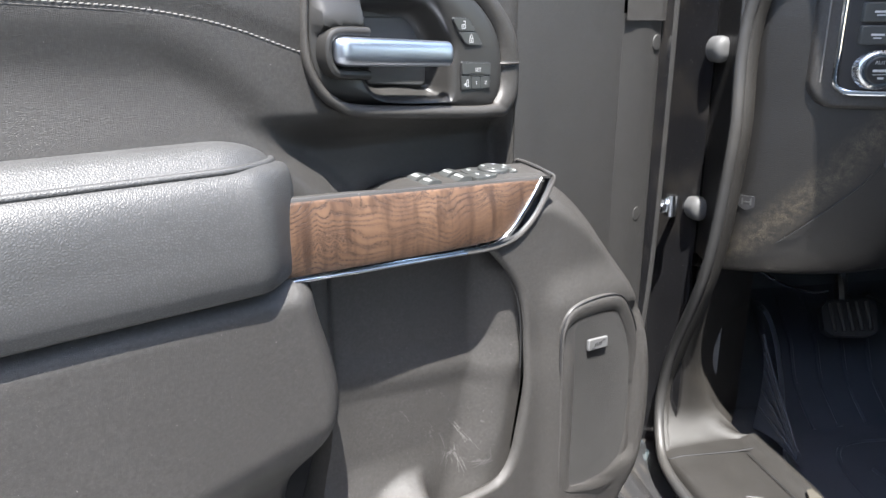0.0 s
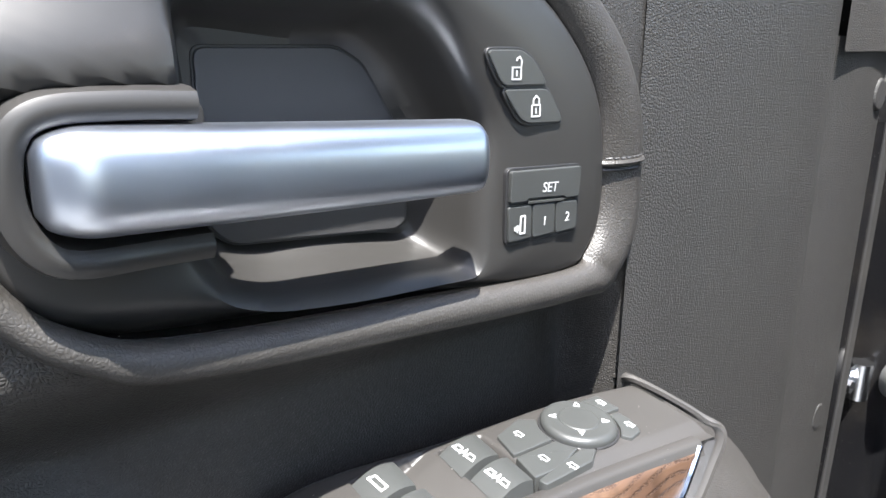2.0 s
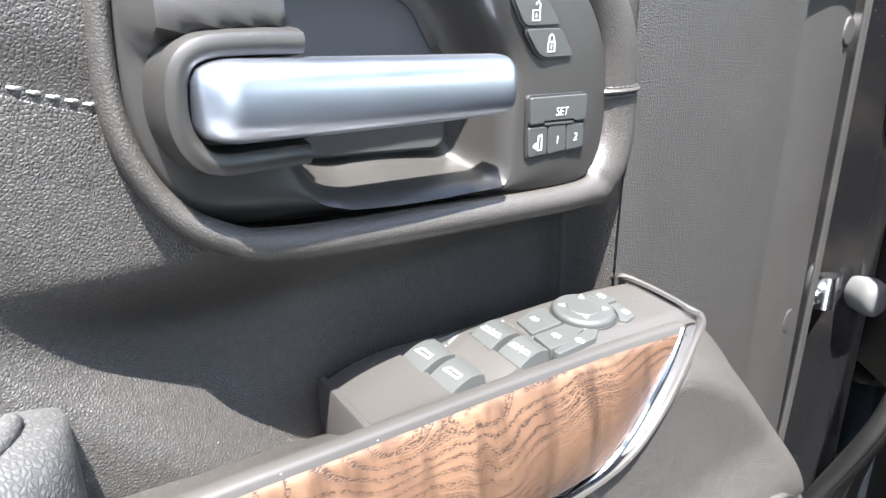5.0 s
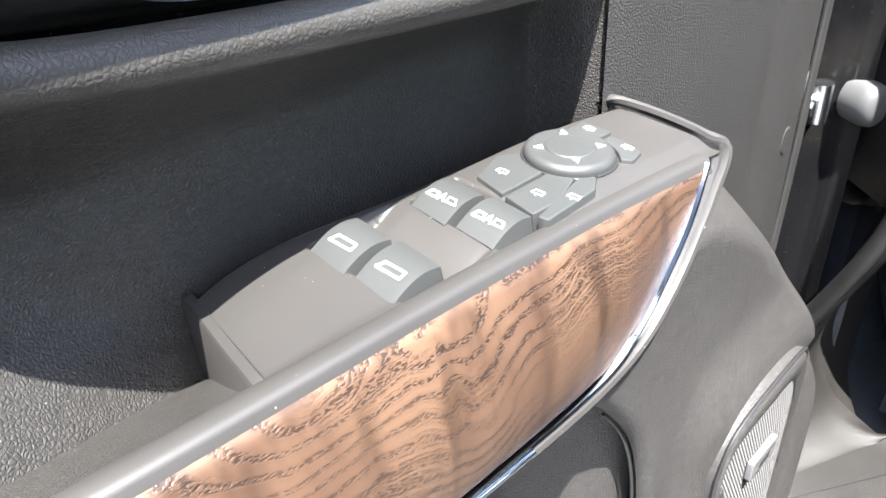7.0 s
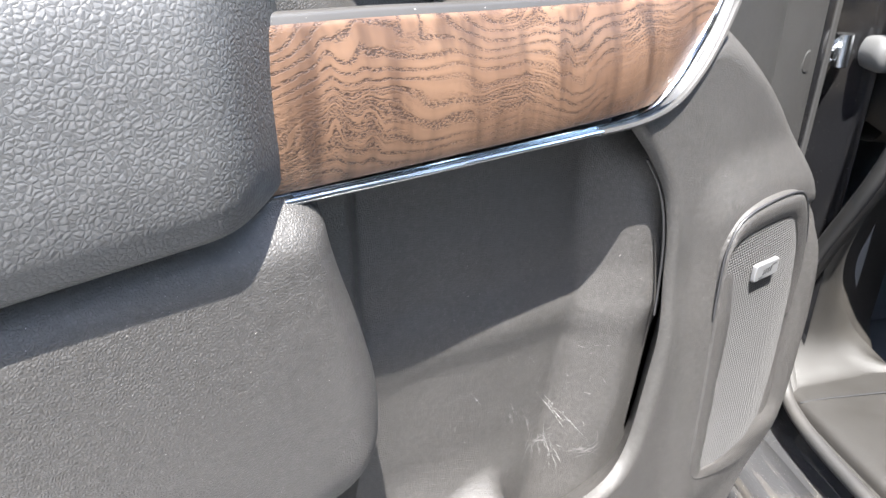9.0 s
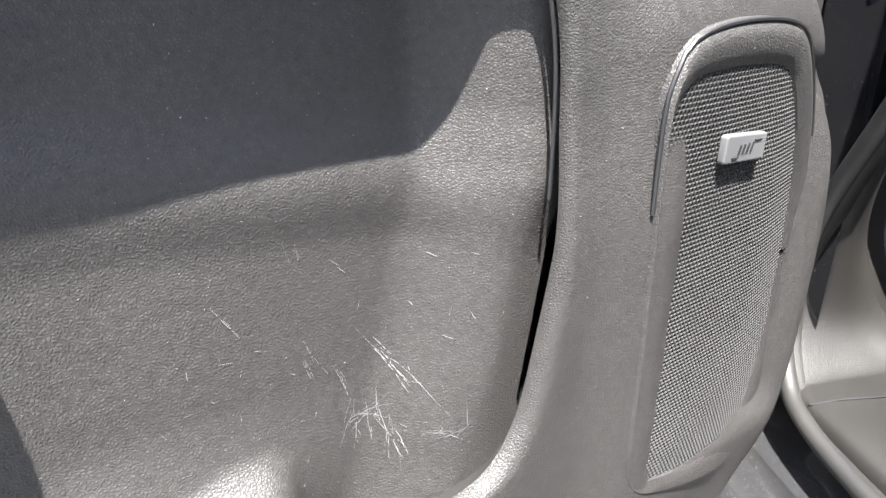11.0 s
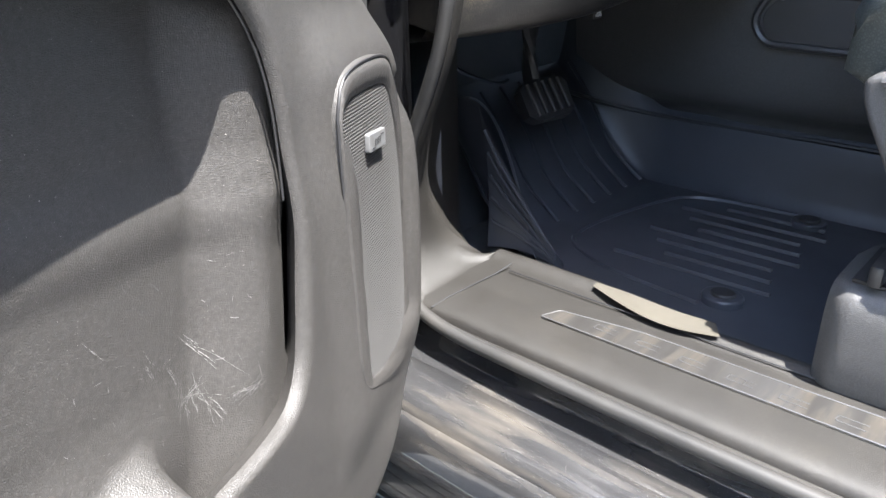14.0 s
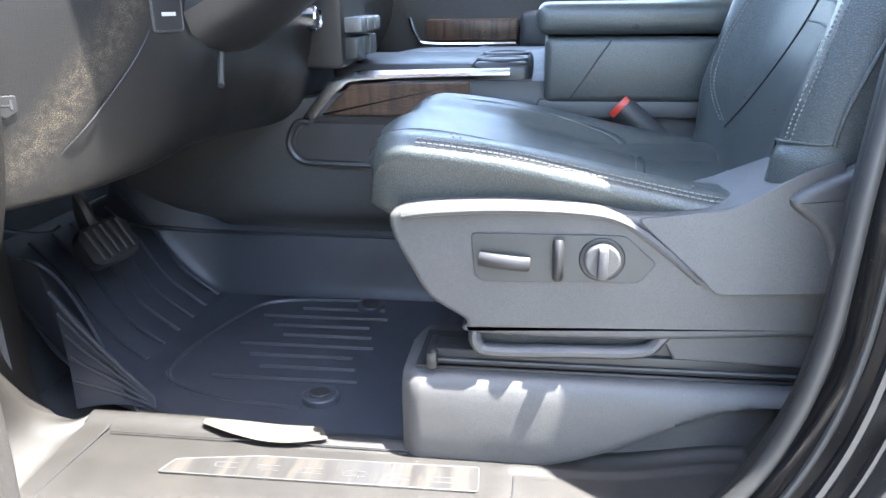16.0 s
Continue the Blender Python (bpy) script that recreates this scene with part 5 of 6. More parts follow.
cable = thing("wiring_cable", "thin grey cable hanging under the dashboard", "cable")
part("strand", tube(spline([(0.74, 1.12, 0.86), (0.80, 1.12, 0.80), (0.88, 1.11, 0.765), (0.93, 1.12, 0.76)], 8), 0.003, 0.003, 6), DULLCHROME, cable)

# ---- dashboard ----
dash = thing("dashboard", "dark grained plastic lower dashboard, dust and sun sheen painted on its rounded end", "dashboard")


def yface(x):
    return soft(x, [(0.575, 0.955), (0.60, 0.925), (0.64, 0.885), (0.69, 0.845), (0.76, 0.80), (0.85, 0.775), (1.0, 0.755), (1.3, 0.75), (2.0, 0.80)], 0.02)


def zlow(x):
    return soft(x, [(0.575, 0.872), (0.70, 0.888), (0.80, 0.912), (0.95, 0.90), (1.10, 0.885), (1.3, 0.87), (2.0, 0.92)], 0.03)


def knee(a, b):
    x = 0.58 + 1.42 * a ** 1.6
    yf, zl = yface(x), zlow(x)
    k = 0.06 * sstep(0.72, 1.05, x)
    sec = spline([(yf + 0.32, zl + 0.10, 0), (yf + 0.12, zl + 0.02, 0), (yf + 0.045 + k, zl, 0), (yf + 0.015 + k * 0.6, zl + 0.025, 0), (yf + k * 0.2, zl + 0.09, 0), (yf - 0.006, zl + 0.17, 0), (yf - 0.004, zl + 0.25, 0), (yf + 0.0, 1.30, 0), (yf + 0.06, 1.36, 0), (1.5, 1.36, 0)], 5)
    q = sec[round(b * (len(sec) - 1))]
    return (x, q.x, q.y)


bm = sheet(knee, 90, 45)
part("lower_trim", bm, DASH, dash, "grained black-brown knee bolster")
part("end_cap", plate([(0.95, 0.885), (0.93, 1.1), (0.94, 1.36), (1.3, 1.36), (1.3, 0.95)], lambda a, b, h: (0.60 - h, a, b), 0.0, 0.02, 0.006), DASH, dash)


def on_dash(x, z, h=0.0):
    """Place on the rear face of the dashboard."""
    return Vector((x, yface(x) - 0.004 - h + 0.06 * sstep(0.72, 1.05, x) * 0.2 * sstep(1.1, 0.98, z), z))


part("seam", tube([on_dash(0.735 - 0.10 * sstep(1.09, 0.90, z), z, 0.001) + Vector((0, 0.03 * sstep(0.97, 0.89, z), 0)) for z in [0.895 + 0.0125 * i for i in range(17)]], 0.0012, 0.0012, 6, up=(1, 0, 0)), BLACK, dash)
pnl = part("switch_bezel", plate(rounded([(0.645, 1.36), (0.645, 1.150), (0.66, 1.128), (0.80, 1.128), (0.80, 1.36)], 0.02), lambda a, b, h: on_dash(a, b, h), -0.01, 0.012, 0.006, 4), SOFT, dash, "stitched dark headlamp switch surround")
part("chrome_ring", tube([on_dash(q[0], q[1], 0.013) for q in rounded([(0.665, 1.36), (0.665, 1.158), (0.675, 1.148), (0.79, 1.148), (0.79, 1.36)], 0.012)], 0.004, 0.003, 8, up=(0, 1, 0), closed=True), CHROME, pnl)
part("stitching", tube([on_dash(0.652, 1.16 + 0.01 * i, 0.0135) for i in range(20)], 0.001, 0.001, 6, up=(1, 0, 0)), THREAD, pnl)
part("panel", plate(rounded([(0.668, 1.355), (0.668, 1.152), (0.785, 1.152), (0.785, 1.355)], 0.008), lambda a, b, h: on_dash(a, b, h), 0.0, 0.0135, 0.001, 1), BLACK, pnl)


def disc(cx, cz, r, h0, h1, bev, n=32):
    return plate([(cx + r * math.cos(2 * math.pi * k / n), cz + r * math.sin(2 * math.pi * k / n)) for k in range(n)], lambda a, b, h: on_dash(0.70, b, h) + Vector((a - 0.70, (a - 0.70) * -0.35, 0)), h0, h1, bev, 3)


kn = part("headlamp_knob", disc(0.697, 1.177, 0.023, 0.012, 0.024, 0.004), DULLCHROME, pnl, "knurled silver headlamp knob")
part("knob_face", disc(0.697, 1.177, 0.0165, 0.02, 0.0265, 0.002), BLACK, kn)
lettering("AUTO", 0.0062, on_dash(0.70, 1.186, 0.0272) + Vector((-0.003, 0.001, 0)), (1, -0.35, 0), (0, 0, 1), PRINT, kn)
bars([(0.689, 1.1765, 0.693, 1.1765, 0.003), (0.6955, 1.1765, 0.6995, 1.1765, 0.003), (0.702, 1.1765, 0.707, 1.1765, 0.003), (0.688, 1.1715, 0.706, 1.1725, 0.0007), (0.695, 1.1675, 0.70, 1.1675, 0.0025)], lambda a, b, h: on_dash(0.70, b, h) + Vector((a - 0.70, (a - 0.70) * -0.35, 0)), 0.0262, 0.0270, PRINT, kn)
for k in range(36):
    t = 2 * math.pi * k / 36
    c = on_dash(0.70, 1.177 + 0.0228 * math.sin(t), 0.018) + Vector((-0.003 + 0.0228 * math.cos(t), (-0.003 + 0.0228 * math.cos(t)) * -0.35, 0))
    part("knurl", tube([c + Vector((0, 0.005, 0)), c - Vector((0, 0.004, 0))], 0.0012, 0.0012, 5, up=(1, 0, 0)), DULLCHROME, kn)
for r in range(5):
    for c in range(2):
        x0, z0 = 0.680 + 0.034 * c, 1.207 + 0.027 * r
        k = part("dash_button", plate(rounded([(x0, z0), (x0 + 0.031, z0), (x0 + 0.031, z0 + 0.023), (x0, z0 + 0.023)], 0.003), lambda a, b, h: on_dash(a, b, h), 0.01, 0.0165, 0.0015), BUTTON, pnl)
        bars([(x0 + 0.010, z0 + 0.012, x0 + 0.020, z0 + 0.012, 0.0025), (x0 + 0.012, z0 + 0.008, x0 + 0.018, z0 + 0.008, 0.0015)], lambda a, b, h: on_dash(a, b, h), 0.016, 0.017, PRINT, k)
pb = part("parking_brake_switch", plate(rounded([(0.728, 1.055), (0.76, 1.055), (0.76, 1.092), (0.728, 1.092)], 0.004), lambda a, b, h: on_dash(a, b, h), -0.002, 0.006, 0.002), BLACK, dash)
part("rim", tube([on_dash(q[0], q[1], 0.005) for q in rounded([(0.728, 1.055), (0.76, 1.055), (0.76, 1.092), (0.728, 1.092)], 0.004)], 0.0014, 0.0014, 6, up=(0, 1, 0), closed=True), SATINL, pb)
bars([(0.738, 1.073, 0.750, 1.073, 0.004)], lambda a, b, h: on_dash(a, b, h), 0.0058, 0.0066, PRINT, pb)
tag = part("hood_release_decal", plate(rounded([(0.598, 1.0), (0.598, 0.985), (0.606, 0.978), (0.614, 0.985), (0.614, 1.0)], 0.002), lambda a, b, h: on_dash(a, b, h), -0.002, 0.0012, 0.0003, 1), BLACK, dash)
bars([(0.602, 0.987, 0.602, 0.996, 0.0015), (0.61, 0.987, 0.61, 0.996, 0.0015), (0.602, 0.991, 0.61, 0.991, 0.0015)], lambda a, b, h: on_dash(a, b, h), 0.001, 0.0018, SATINL, tag)
rel = part("hood_release", plate(rounded([(0.818, 0.945), (0.820, 0.880), (0.838, 0.880), (0.842, 0.945)], 0.004), lambda a, b, h: (a, 0.905 - h, b), 0.0, 0.006, 0.0015), BLACK, dash)
bars([(0.823, 0.8845, 0.835, 0.8845, 0.003), (0.826, 0.8885, 0.833, 0.8885, 0.004)], lambda a, b, h: (a, 0.905 - h, b), 0.0058, 0.0066, PRINT, rel)
# steering column and centre stack
col = thing("steering_column", "black plastic steering column shroud", "steering column")
part("shroud", loft([[Vector((0.885 + 0.115 * math.cos(t) * k, y, 1.065 + 0.55 * (0.81 - y) + 0.062 * math.sin(t) * k)) for t in [i * math.pi / 8 for i in range(16)]] for y, k in ((0.86, 1.1), (0.80, 1.05), (0.72, 0.95), (0.66, 0.8), (0.655, 0.7))]), BLACK, col)
# grey edge of the column's lower trim, drawn as a short rod
part("trim_bar", tube(spline([(0.812, 0.775, 1.025), (0.80, 0.772, 1.008), (0.787, 0.768, 0.990)], 4), 0.004, 0.006, 8), BUTTON, col)
start = part("start_button", loft([[(1.075 + r * math.cos(k * 0.2618), 0.735 - h, 1.058 + r * math.sin(k * 0.2618)) for k in range(24)] for r, h in ((0.02, -0.02), (0.02, 0.004), (0.017, 0.006), (0.015, 0.002))]), CHROME, dash)
part("button_face", loft([[(1.075 + r * math.cos(k * 0.2618), 0.735 - h, 1.058 + r * math.sin(k * 0.2618)) for k in range(24)] for r, h in ((0.0145, -0.01), (0.0145, 0.003), (0.012, 0.004))]), BLACK, start)
stack = part("climate_panel", box(1.10, 1.27, 0.70, 0.80, 0.98, 1.30, 0.01), BLACK, dash)
for i in range(3):
    part("toggle", box(1.115 + 0.05 * i, 1.155 + 0.05 * i, 0.672, 0.705, 1.035, 1.058, 0.004), BADGE, stack)
    part("toggle", box(1.115 + 0.05 * i, 1.155 + 0.05 * i, 0.680, 0.705, 0.995, 1.028, 0.004), BUTTON, stack)

# ---- centre console ----
con = thing("center_console", "black centre console with wood strip and cup holders", "console")


def cons(a, b):
    y = 0.0 + 1.15 * a
    top = 0.930 + 0.028 * sstep(0.80, 0.62, y)
    sec = spline([(1.235, 0.54, 0), (1.225, 0.60, 0), (1.205, 0.68, 0), (1.17, 0.72, 0), (1.155, 0.78, 0), (1.15, 0.85, 0), (1.15, top - 0.015, 0), (1.165, top, 0), (1.30, top, 0), (1.55, top, 0), (1.6, 0.54, 0)], 4)
    q = sec[round(b * (len(sec) - 1))]
    return (q.x + 0.02 * sstep(0.8, 1.1, y), y, q.y)


part("body", sheet(cons, 50, 40), CONSOLE, con)
part("side_pocket", plate(rounded([(0.635, 0.888), (0.785, 0.888), (0.812, 0.86), (0.80, 0.822), (0.635, 0.812)], 0.02), lambda a, b, h: (1.150 - h, a, b), -0.01, 0.002, 0.0015, 1), SATINL, con)
part("pocket_slot", plate(rounded([(0.62, 0.899), (0.62, 0.884), (0.775, 0.886), (0.766, 0.898)], 0.002), lambda a, b, h: (1.150 - h, a, b), -0.01, 0.0035, 0.001, 1), BLACK, con)
part("pocket_rim", tube([(1.147, q[0], q[1]) for q in rounded([(0.60, 0.812), (0.80, 0.818), (0.822, 0.85), (0.80, 0.895)], 0.03)], 0.006, 0.008, 8, up=(1, 0, 0)), SATINL, con)
part("wood_strip", plate(rounded([(0.505, 0.957), (0.505, 0.899), (0.757, 0.900), (0.703, 0.952)], 0.004), lambda a, b, h: (1.150 - h, a, b), -0.005, 0.006, 0.003, 3), WOOD, con)
o_line, i_line = spline([(1.147, 0.792, 0.893), (1.147, 0.765, 0.926), (1.147, 0.738, 0.956), (1.152, 0.704, 0.971), (1.154, 0.58, 0.974), (1.154, 0.44, 0.976)], 5), spline([(1.143, 0.768, 0.896), (1.143, 0.742, 0.925), (1.143, 0.718, 0.946), (1.146, 0.695, 0.957), (1.147, 0.58, 0.963), (1.147, 0.44, 0.966)], 5)
part("chrome_edge", loft([[p + Vector((0.014, 0, 0)), p, p.lerp(q, 0.5) - Vector((0.003, 0, 0)), q, q + Vector((0.014, 0, 0))] for p, q in zip(o_line, i_line)]), DULLCHROME, con, "satin chrome edging")
part("tray_lid", box(1.17, 1.42, 0.50, 0.74, 0.955, 0.984, 0.008), BLACK, con)
cup = part("cup_holder", box(1.16, 1.44, 0.405, 0.505, 0.93, 0.985, 0.015, 3), BLACK, con)
for x in (1.22, 1.35):
    part("rim", tube([(x + 0.042 * math.cos(k * 0.2618), 0.455 + 0.04 * math.sin(k * 0.2618), 0.986) for k in range(24)], 0.005, 0.003, 6, closed=True), SATINL, cup)
    part("well", loft([[(x + r * math.cos(k * 0.2618), 0.455 + r * math.sin(k * 0.2618), z) for k in range(24)] for r, z in ((0.038, 0.9862), (0.034, 0.9861), (0.030, 0.9858))]), BLACK, cup)
part("bin", box(1.125, 1.45, -0.10, 0.385, 0.925, 1.025, 0.012, 3), SEATL, con)
part("panel_seam", tube([(1.1245, 0.345, 0.93), (1.1245, 0.285, 1.02)], 0.0012, 0.0012, 5), BLACK, con)
part("bin_lid", box(1.12, 1.455, -0.10, 0.40, 1.028, 1.075, 0.018, 4), SEATL, con, "stitched leather armrest lid")
part("bin_base", box(1.13, 1.45, -0.10, 0.395, 0.90, 0.93, 0.006), CONSOLE, con)
buckle = thing("seat_belt_buckle", "black seat belt buckle with a red release button", "buckle")
part("body", tube([(1.09, 0.17, 0.84), (1.095, 0.225, 0.885), (1.10, 0.265, 0.92)], 0.012, 0.022, 10), BLACK, buckle)
part("release", tube([(1.10, 0.263, 0.918), (1.102, 0.272, 0.926)], 0.010, 0.019, 10), RED, buckle)

# ---- driver's seat ----
seat = thing("driver_seat", "black leather power seat with pale double stitching", "seat")


def cushion(a, b):
    y = 0.555 - 0.50 * a
    r = math.sqrt(max(0.0, 1 - max(0.0, (0.08 - a) / 0.08) ** 2))
    edge = soft(y, [(0.10, 0.875), (0.20, 0.882), (0.30, 0.903), (0.42, 0.930), (0.51, 0.942), (0.56, 0.945)], 0.03)
    mid = edge - 0.015 + 0.012 * sstep(0.35, 0.50, y)
    sec = spline([(0.694, 0.84, 0), (0.690, 0.868, 0), (0.679, edge - 0.028, 0), (0.672, edge - 0.012, 0), (0.673, edge - 0.003, 0), (0.681, edge + 0.003, 0), (0.70, edge + 0.010, 0), (0.735, edge + 0.006, 0), (0.775, mid, 0), (0.87, mid + 0.006, 0), (0.97, mid, 0), (1.01, edge + 0.004, 0), (1.05, edge + 0.008, 0), (1.075, edge - 0.01, 0), (1.08, 0.84, 0)], 5)
    q = sec[round(b * (len(sec) - 1))]
    y += 0.034 * (1 - a) ** 5 * math.sin(math.pi * min(1.0, max(0.0, (q.x - 0.67) / 0.41))) ** 0.6 + 0.006 * (1 - a) ** 8
    return (q.x + 0.02 * (1 - r) * (1 if q.x < 0.8 else -1), y, 0.87 + (q.y - 0.87) * (0.55 + 0.45 * r) if q.y > 0.87 else 0.87 + (q.y - 0.87) * sstep(0.0, 0.12, a))


def edge_at(y):
    return soft(y, [(0.10, 0.875), (0.20, 0.882), (0.30, 0.903), (0.42, 0.930), (0.51, 0.942), (0.56, 0.945)], 0.03)


bm = sheet(cushion, 60, 60)
bmesh.ops.holes_fill(bm, edges=[e for e in bm.edges if e.is_boundary])
cu = part("cushion", bm, SEATL, seat)
bm = bmesh.new()
for dx, dz in ((0.0, 0.004), (0.009, 0.0065)):
    for i in range(56):
        y = 0.515 - 0.0062 * i
        tube([(0.677 + dx, y, edge_at(y) + dz), (0.677 + dx, y - 0.002, edge_at(y - 0.002) + dz + 0.0004), (0.677 + dx, y - 0.0042, edge_at(y - 0.0042) + dz)], 0.0008, 0.0008, 5, bm=bm)
part("stitching", bm, THREAD, cu, "pale double row of thread", kind="stuff")


def on_seat(x, y, h=0.0):
    """Point just above the cushion."""
    k = min(range(900), key=lambda i: abs(cushion((0.555 - y) / 0.5, 0.3 + 0.55 * i / 900)[0] - x))
    p = cushion((0.555 - y) / 0.5, 0.3 + 0.55 * k / 900)
    return Vector((x, p[1], p[2] + h))


def seam(pts, rad, mat, name="seam", h=0.0):
    part(name, tube(spline([on_seat(x, y, h) for x, y in pts], 6), rad, rad, 6), mat, cu)


seam([(0.700, 0.230), (0.745, 0.238), (0.785, 0.275), (0.800, 0.34), (0.800, 0.42), (0.795, 0.50), (0.79, 0.535)], 0.0020, BLACK, "groove")
seam([(1.02, 0.535), (1.022, 0.46), (1.012, 0.36), (1.000, 0.285), (0.975, 0.262), (0.90, 0.256), (0.825, 0.262)], 0.0018, BLACK, "groove")
seam([(1.010, 0.36), (0.994, 0.292), (0.970, 0.271), (0.90, 0.265), (0.83, 0.271)], 0.0009, THREAD, h=0.0012)
seam([(0.700, 0.4645), (0.75, 0.468), (0.795, 0.471)], 0.0010, THREAD, h=0.0008)
seam([(0.700, 0.4715), (0.75, 0.475), (0.795, 0.478)], 0.0010, THREAD, h=0.0008)
seam([(0.692, 0.4425), (0.75, 0.445), (0.795, 0.445)], 0.0016, BLACK, "groove")
VAL = spline([(0.541, 0.860), (0.528, 0.880), (0.44, 0.888), (0.34, 0.886), (0.29, 0.878), (0.22, 0.884), (0.16, 0.905), (0.10, 0.93), (0.05, 0.955), (0.0, 0.96), (0.0, 0.80), (0.02, 0.757), (0.10, 0.755), (0.28, 0.742), (0.452, 0.742), (0.462, 0.757), (0.50, 0.782), (0.52, 0.815)], 5, True)
val = part("valance", plate(VAL, lambda a, b, h: (0.78 - h, a, b - 0.0), 0.0, 0.125, 0.006, 4), SEATP, seat, "grey plastic seat side cover")
part("raised_rim", tube(spline([(0.655, 0.527, 0.874), (0.652, 0.49, 0.880), (0.652, 0.42, 0.884), (0.652, 0.34, 0.882), (0.653, 0.300, 0.872), (0.654, 0.262, 0.845), (0.655, 0.222, 0.812)], 6), 0.005, 0.0065, 8, up=(1, 0, 0)), SEATP, val)
part("side_facet", plate(rounded([(0.290, 0.876), (0.200, 0.887), (0.142, 0.923), (0.105, 0.940), (0.084, 0.851), (0.106, 0.806), (0.208, 0.801), (0.218, 0.812)], 0.008), lambda a, b, h: (0.6555 - h - 0.10 * max(0.0, 0.90 - b) * (h > 0), a, b), -0.002, 0.0012, 0.0008, 2), SEATP, val)
part("hinge_cover", plate(spline([(0.15, 0.90), (0.10, 0.93), (0.06, 0.955), (0.0, 0.97), (0.0, 0.81), (0.09, 0.80), (0.105, 0.835), (0.12, 0.87)], 5, True), lambda a, b, h: (0.66 - h, a, b), 0.0, 0.016, 0.008, 4), SEATP, val)
ctl = part("control_panel", plate(rounded([(0.456, 0.857), (0.452, 0.812), (0.444, 0.804), (0.284, 0.808), (0.267, 0.829), (0.300, 0.858)], 0.006), lambda a, b, h: (0.655 - h, a, b), -0.002, 0.0022, 0.001, 2), BUTTON, val)
part("slide_switch", tube([(0.650, 0.446, 0.831), (0.647, 0.436, 0.830), (0.647, 0.405, 0.827), (0.650, 0.396, 0.826)], 0.006, 0.008, 10, up=(0, 0, 1)), BLACK, ctl)
part("recline_switch", tube([(0.650, 0.366, 0.813), (0.645, 0.366, 0.82), (0.645, 0.366, 0.845), (0.650, 0.366, 0.851)], 0.006, 0.006, 10, up=(0, 1, 0)), BLACK, ctl)


def sdisc(r, h0, h1, bev):
    return plate([(0.322 + r * math.cos(k * 0.2618), 0.8325 + r * math.sin(k * 0.2618)) for k in range(24)], lambda a, b, h: (0.655 - h, a, b), h0, h1, bev, 3)


part("dial_rim", sdisc(0.0235, 0.0, 0.004, 0.002), BLACK, ctl)
ld = part("lumbar_dial", sdisc(0.0185, 0.0, 0.012, 0.003), SEATP, ctl)
part("grip", box(0.633, 0.645, 0.317, 0.327, 0.816, 0.849, 0.003), SEATP, ld)
skid = part("skid", box(0.674, 0.70, 0.02, 0.446, 0.714, 0.764, 0.004), SEATP, seat, "grey plastic skid under the seat cover")
part("lip", tube(spline([(0.672, 0.448, 0.752), (0.666, 0.452, 0.742), (0.664, 0.450, 0.727), (0.664, 0.433, 0.719), (0.664, 0.35, 0.722), (0.664, 0.275, 0.726), (0.665, 0.255, 0.742), (0.668, 0.243, 0.757)], 5), 0.0075, 0.009, 10, up=(1, 0, 0)), SEATP, skid)
part("rear_flap", plate([(0.262, 0.757), (0.24, 0.716), (0.0, 0.712), (0.0, 0.765)], lambda a, b, h: (0.674 - h, a, b), 0.0, 0.010, 0.004), SEATP, skid)
rail = part("rail", box(0.668, 0.70, 0.02, 0.498, 0.696, 0.716, 0.003), BLACK, seat, "dark steel seat rail")
part("rail_edge", tube([(0.666, 0.50, 0.703), (0.666, 0.30, 0.703), (0.666, 0.11, 0.703)], 0.0022, 0.0022, 6), GRILLE, rail)
part("rail_cap", box(0.655, 0.705, 0.494, 0.506, 0.695, 0.716, 0.003), BLACK, seat)


BACKSEC = [(0.72, -0.24), (0.680, -0.15), (0.662, -0.055), (0.664, -0.020), (0.676, 0.004), (0.697, 0.018), (0.722, 0.017), (0.75, 0.006), (0.785, -0.004), (0.86, -0.008), (0.94, -0.004), (0.975, 0.008), (1.008, 0.030), (1.035, 0.040), (1.060, 0.028), (1.072, -0.02), (1.05, -0.10)]


def back(a, b):
    """Leaning face between two side bolsters; the near one ends in a fuller stitched foot."""
    z = 0.86 + 0.65 * b
    sec = spline([(*p, 0) for p in BACKSEC], 5)
    q = sec[round(a * (len(sec) - 1))]
    y = 0.142 - 0.28 * (z - 0.90) + q.y * (0.55 + 0.45 * sstep(0.88, 0.98, z))
    y += 0.007 * sstep(0.950, 0.930, z) * sstep(0.745, 0.70, q.x) * sstep(0.655, 0.685, q.x)
    return (q.x, y, z)


bk = part("backrest", sheet(back, 80, 150), SEATL, seat, "leather backrest with side bolsters")


def on_back(x, z, h=0.0):
    """Point just off the front of the backrest."""
    b = (z - 0.86) / 0.65
    k = min(range(14, 72), key=lambda i: abs(back(i / 80, b)[0] - x))
    p = back(k / 80, b)
    return Vector((x, p[1] + h, z))


bm = bmesh.new()
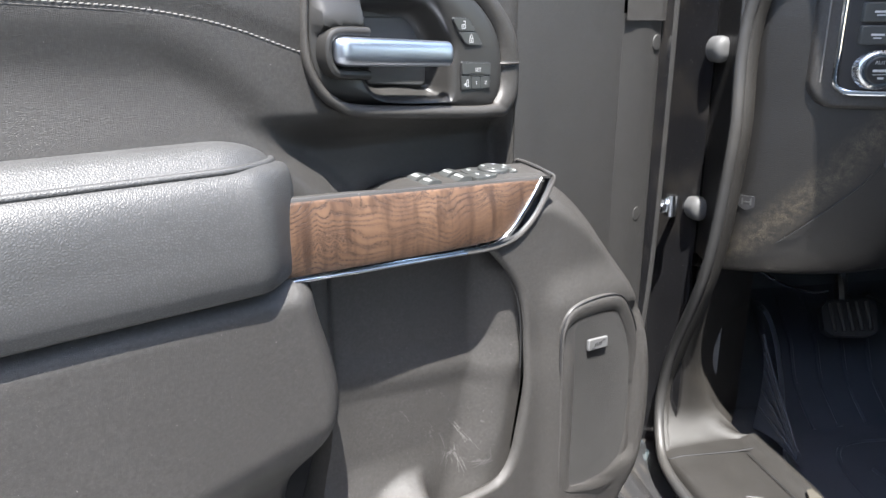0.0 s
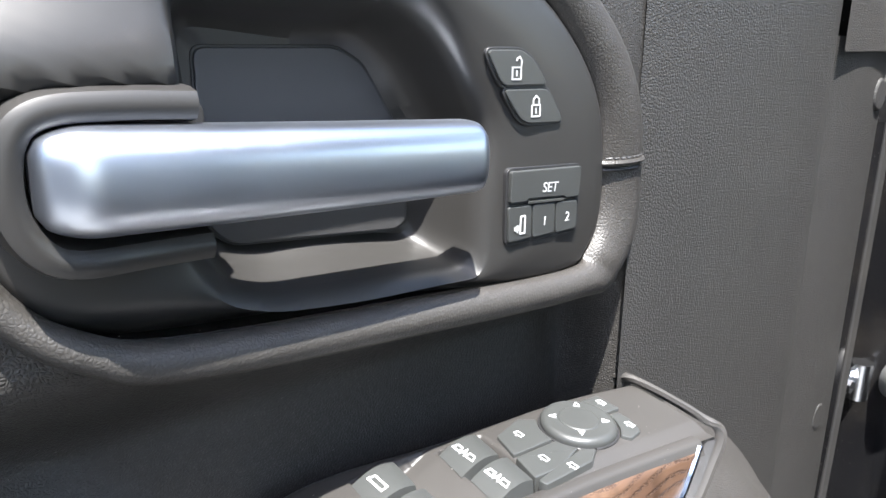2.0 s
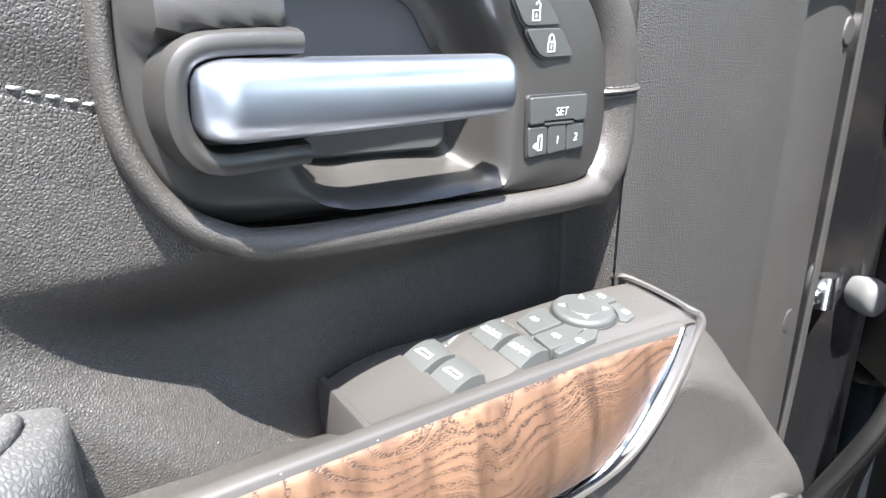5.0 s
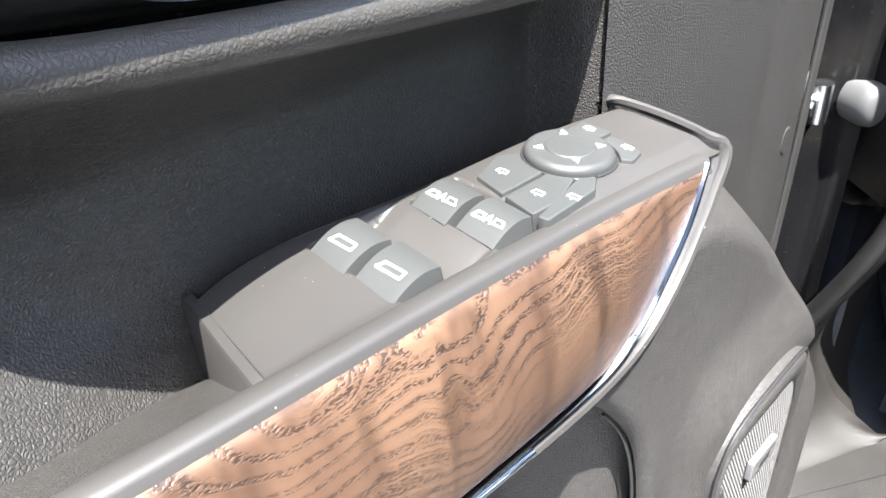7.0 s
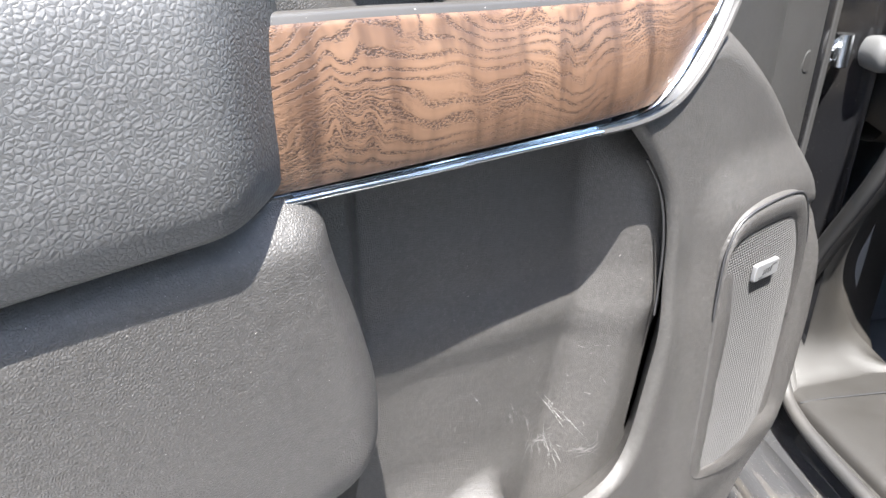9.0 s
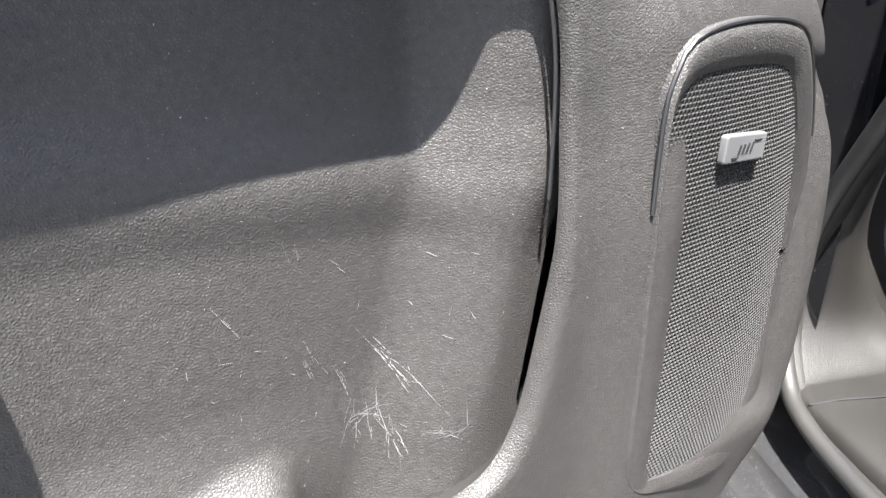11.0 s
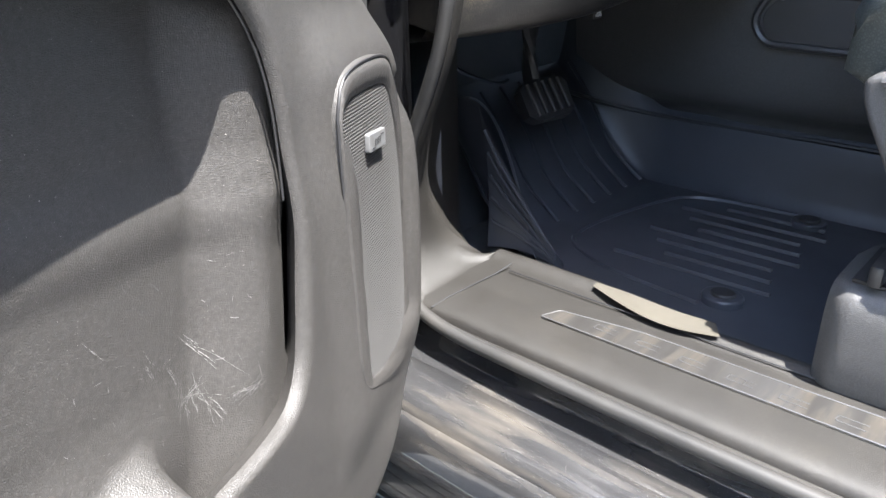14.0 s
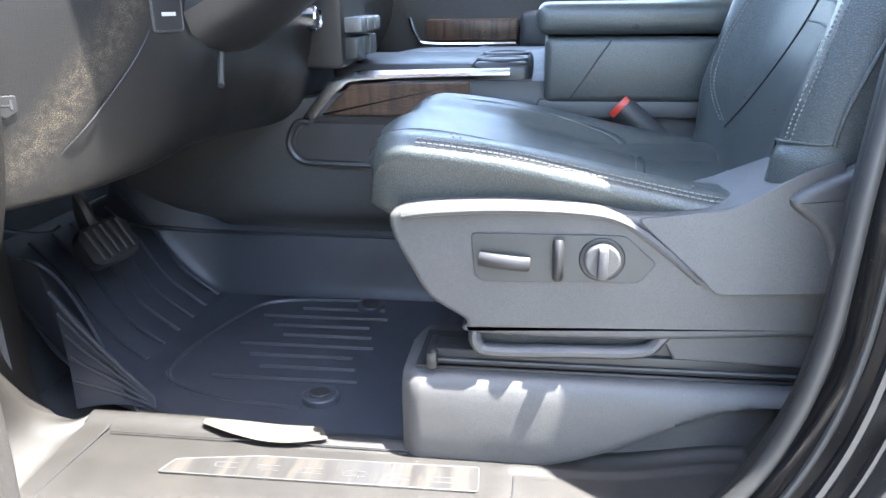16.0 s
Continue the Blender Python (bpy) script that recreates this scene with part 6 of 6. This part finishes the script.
for dx in (0.0, 0.0075):
    line = resample(spline([on_back(0.693 + dx, z, 0.0006) for z in (0.949, 0.97, 1.0, 1.04, 1.08, 1.14, 1.2)], 6), 110)
    for p, q in zip(line[::2], line[1::2]):
        tube([p, p.lerp(q, 0.5) + Vector((0, 0.0006, 0)), q], 0.0008, 0.0008, 5, up=(1, 0, 0), bm=bm)
    line = resample(spline([on_back(x + dx, z, 0.0006) for x, z in ((0.975, 0.923), (0.992, 0.945), (1.008, 0.97), (1.015, 1.0), (1.012, 1.04), (1.0, 1.08), (0.99, 1.14))], 6), 90)
    for p, q in zip(line[::2], line[1::2]):
        tube([p, p.lerp(q, 0.5) + Vector((0, 0.0006, 0)), q], 0.0008, 0.0008, 5, up=(1, 0, 0), bm=bm)
part("stitching", bm, THREAD, bk, "pale double rows of thread", kind="stuff")
for pts in (((0.97, 0.915), (0.93, 0.965), (0.885, 1.02), (0.85, 1.078), (0.84, 1.16)), ((0.862, 1.056), (0.81, 1.055), (0.755, 1.052)), ((0.85, 1.080), (0.80, 1.078), (0.75, 1.075))):
    part("groove", tube(spline([on_back(x, z, 0.0004) for x, z in pts], 6), 0.0014, 0.0014, 6, up=(1, 0, 0)), BLACK, bk)
part("piping", tube(spline([(0.661, 0.114, 0.949), (0.660, 0.110, 0.974), (0.660, 0.098, 1.01), (0.660, 0.079, 1.06), (0.660, 0.05, 1.14)], 6), 0.0024, 0.0024, 8, up=(1, 0, 0)), SEATL, bk)
part("piping", tube(spline([on_back(0.735, 0.925, 0.001), on_back(0.733, 0.938, 0.002), on_back(0.722, 0.9445, 0.004), on_back(0.697, 0.947, 0.003), (0.672, 0.128, 0.949), (0.6645, 0.108, 0.951), (0.6615, 0.06, 0.9555)], 6), 0.0016, 0.0016, 8, up=(1, 0, 0)), SEATL, bk, "raised seam over the foot of the bolster")
# seat riser box beside the sill
ris = thing("seat_riser", "grey grained plastic floor cover beside the seat", "floor cover")


def riser(a, b):
    y = 0.535 - 0.50 * a
    sec = spline([(0.655, 0.572, 0), (0.648, 0.585, 0), (0.645, 0.61, 0), (0.645, 0.64, 0), (0.648, 0.67, 0), (0.656, 0.685, 0), (0.672, 0.691, 0), (0.70, 0.692, 0), (0.78, 0.692, 0)], 6)
    q = sec[round(b * 48)]
    line = soft(y, [(0.04, 0.674), (0.14, 0.676), (0.20, 0.667), (0.27, 0.628), (0.33, 0.598), (0.40, 0.578), (0.50, 0.56)], 0.03)
    dent = 0.022 * sstep(0.0, 0.014, line - q.y)
    k = sstep(0.0, 0.03, a)
    return (0.69 + (q.x + dent - 0.69) * (0.7 + 0.3 * k), y, q.y - 0.006 * (1 - k))


bm = sheet(riser, 60, 48)
bmesh.ops.holes_fill(bm, edges=[e for e in bm.edges if e.is_boundary])
part("cover", bm, SEATP, ris)
part("top_channel", box(0.668, 0.76, 0.02, 0.52, 0.690, 0.6945, 0.001, 1), BLACK, ris)

# ---- passenger side ----
ps = thing("passenger_seat", "black leather passenger seat", "seat")
part("cushion", box(1.50, 1.92, 0.05, 0.58, 0.86, 0.965, 0.035, 4), SEATL, ps)
part("backrest", box(1.50, 1.92, -0.12, 0.08, 0.92, 1.5, 0.04, 4), SEATL, ps)
pd = thing("passenger_door", "closed far door with wood strip and chrome edging", "door")
part("panel", box(1.99, 2.06, -0.2, 1.15, 0.5, 1.22, 0.01), SOFT, pd)
part("armrest", box(1.93, 2.0, -0.2, 0.45, 0.95, 1.05, 0.02, 3), LEATHER, pd)
part("wood_strip", box(1.938, 1.99, 0.455, 0.70, 0.975, 1.03, 0.008), WOOD, pd)
part("chrome_edge", tube(spline([(1.935, 0.46, 0.968), (1.935, 0.68, 0.968), (1.935, 0.72, 0.985), (1.935, 0.74, 1.035)], 6), 0.006, 0.006, 8, up=(1, 0, 0)), CHROME, pd)
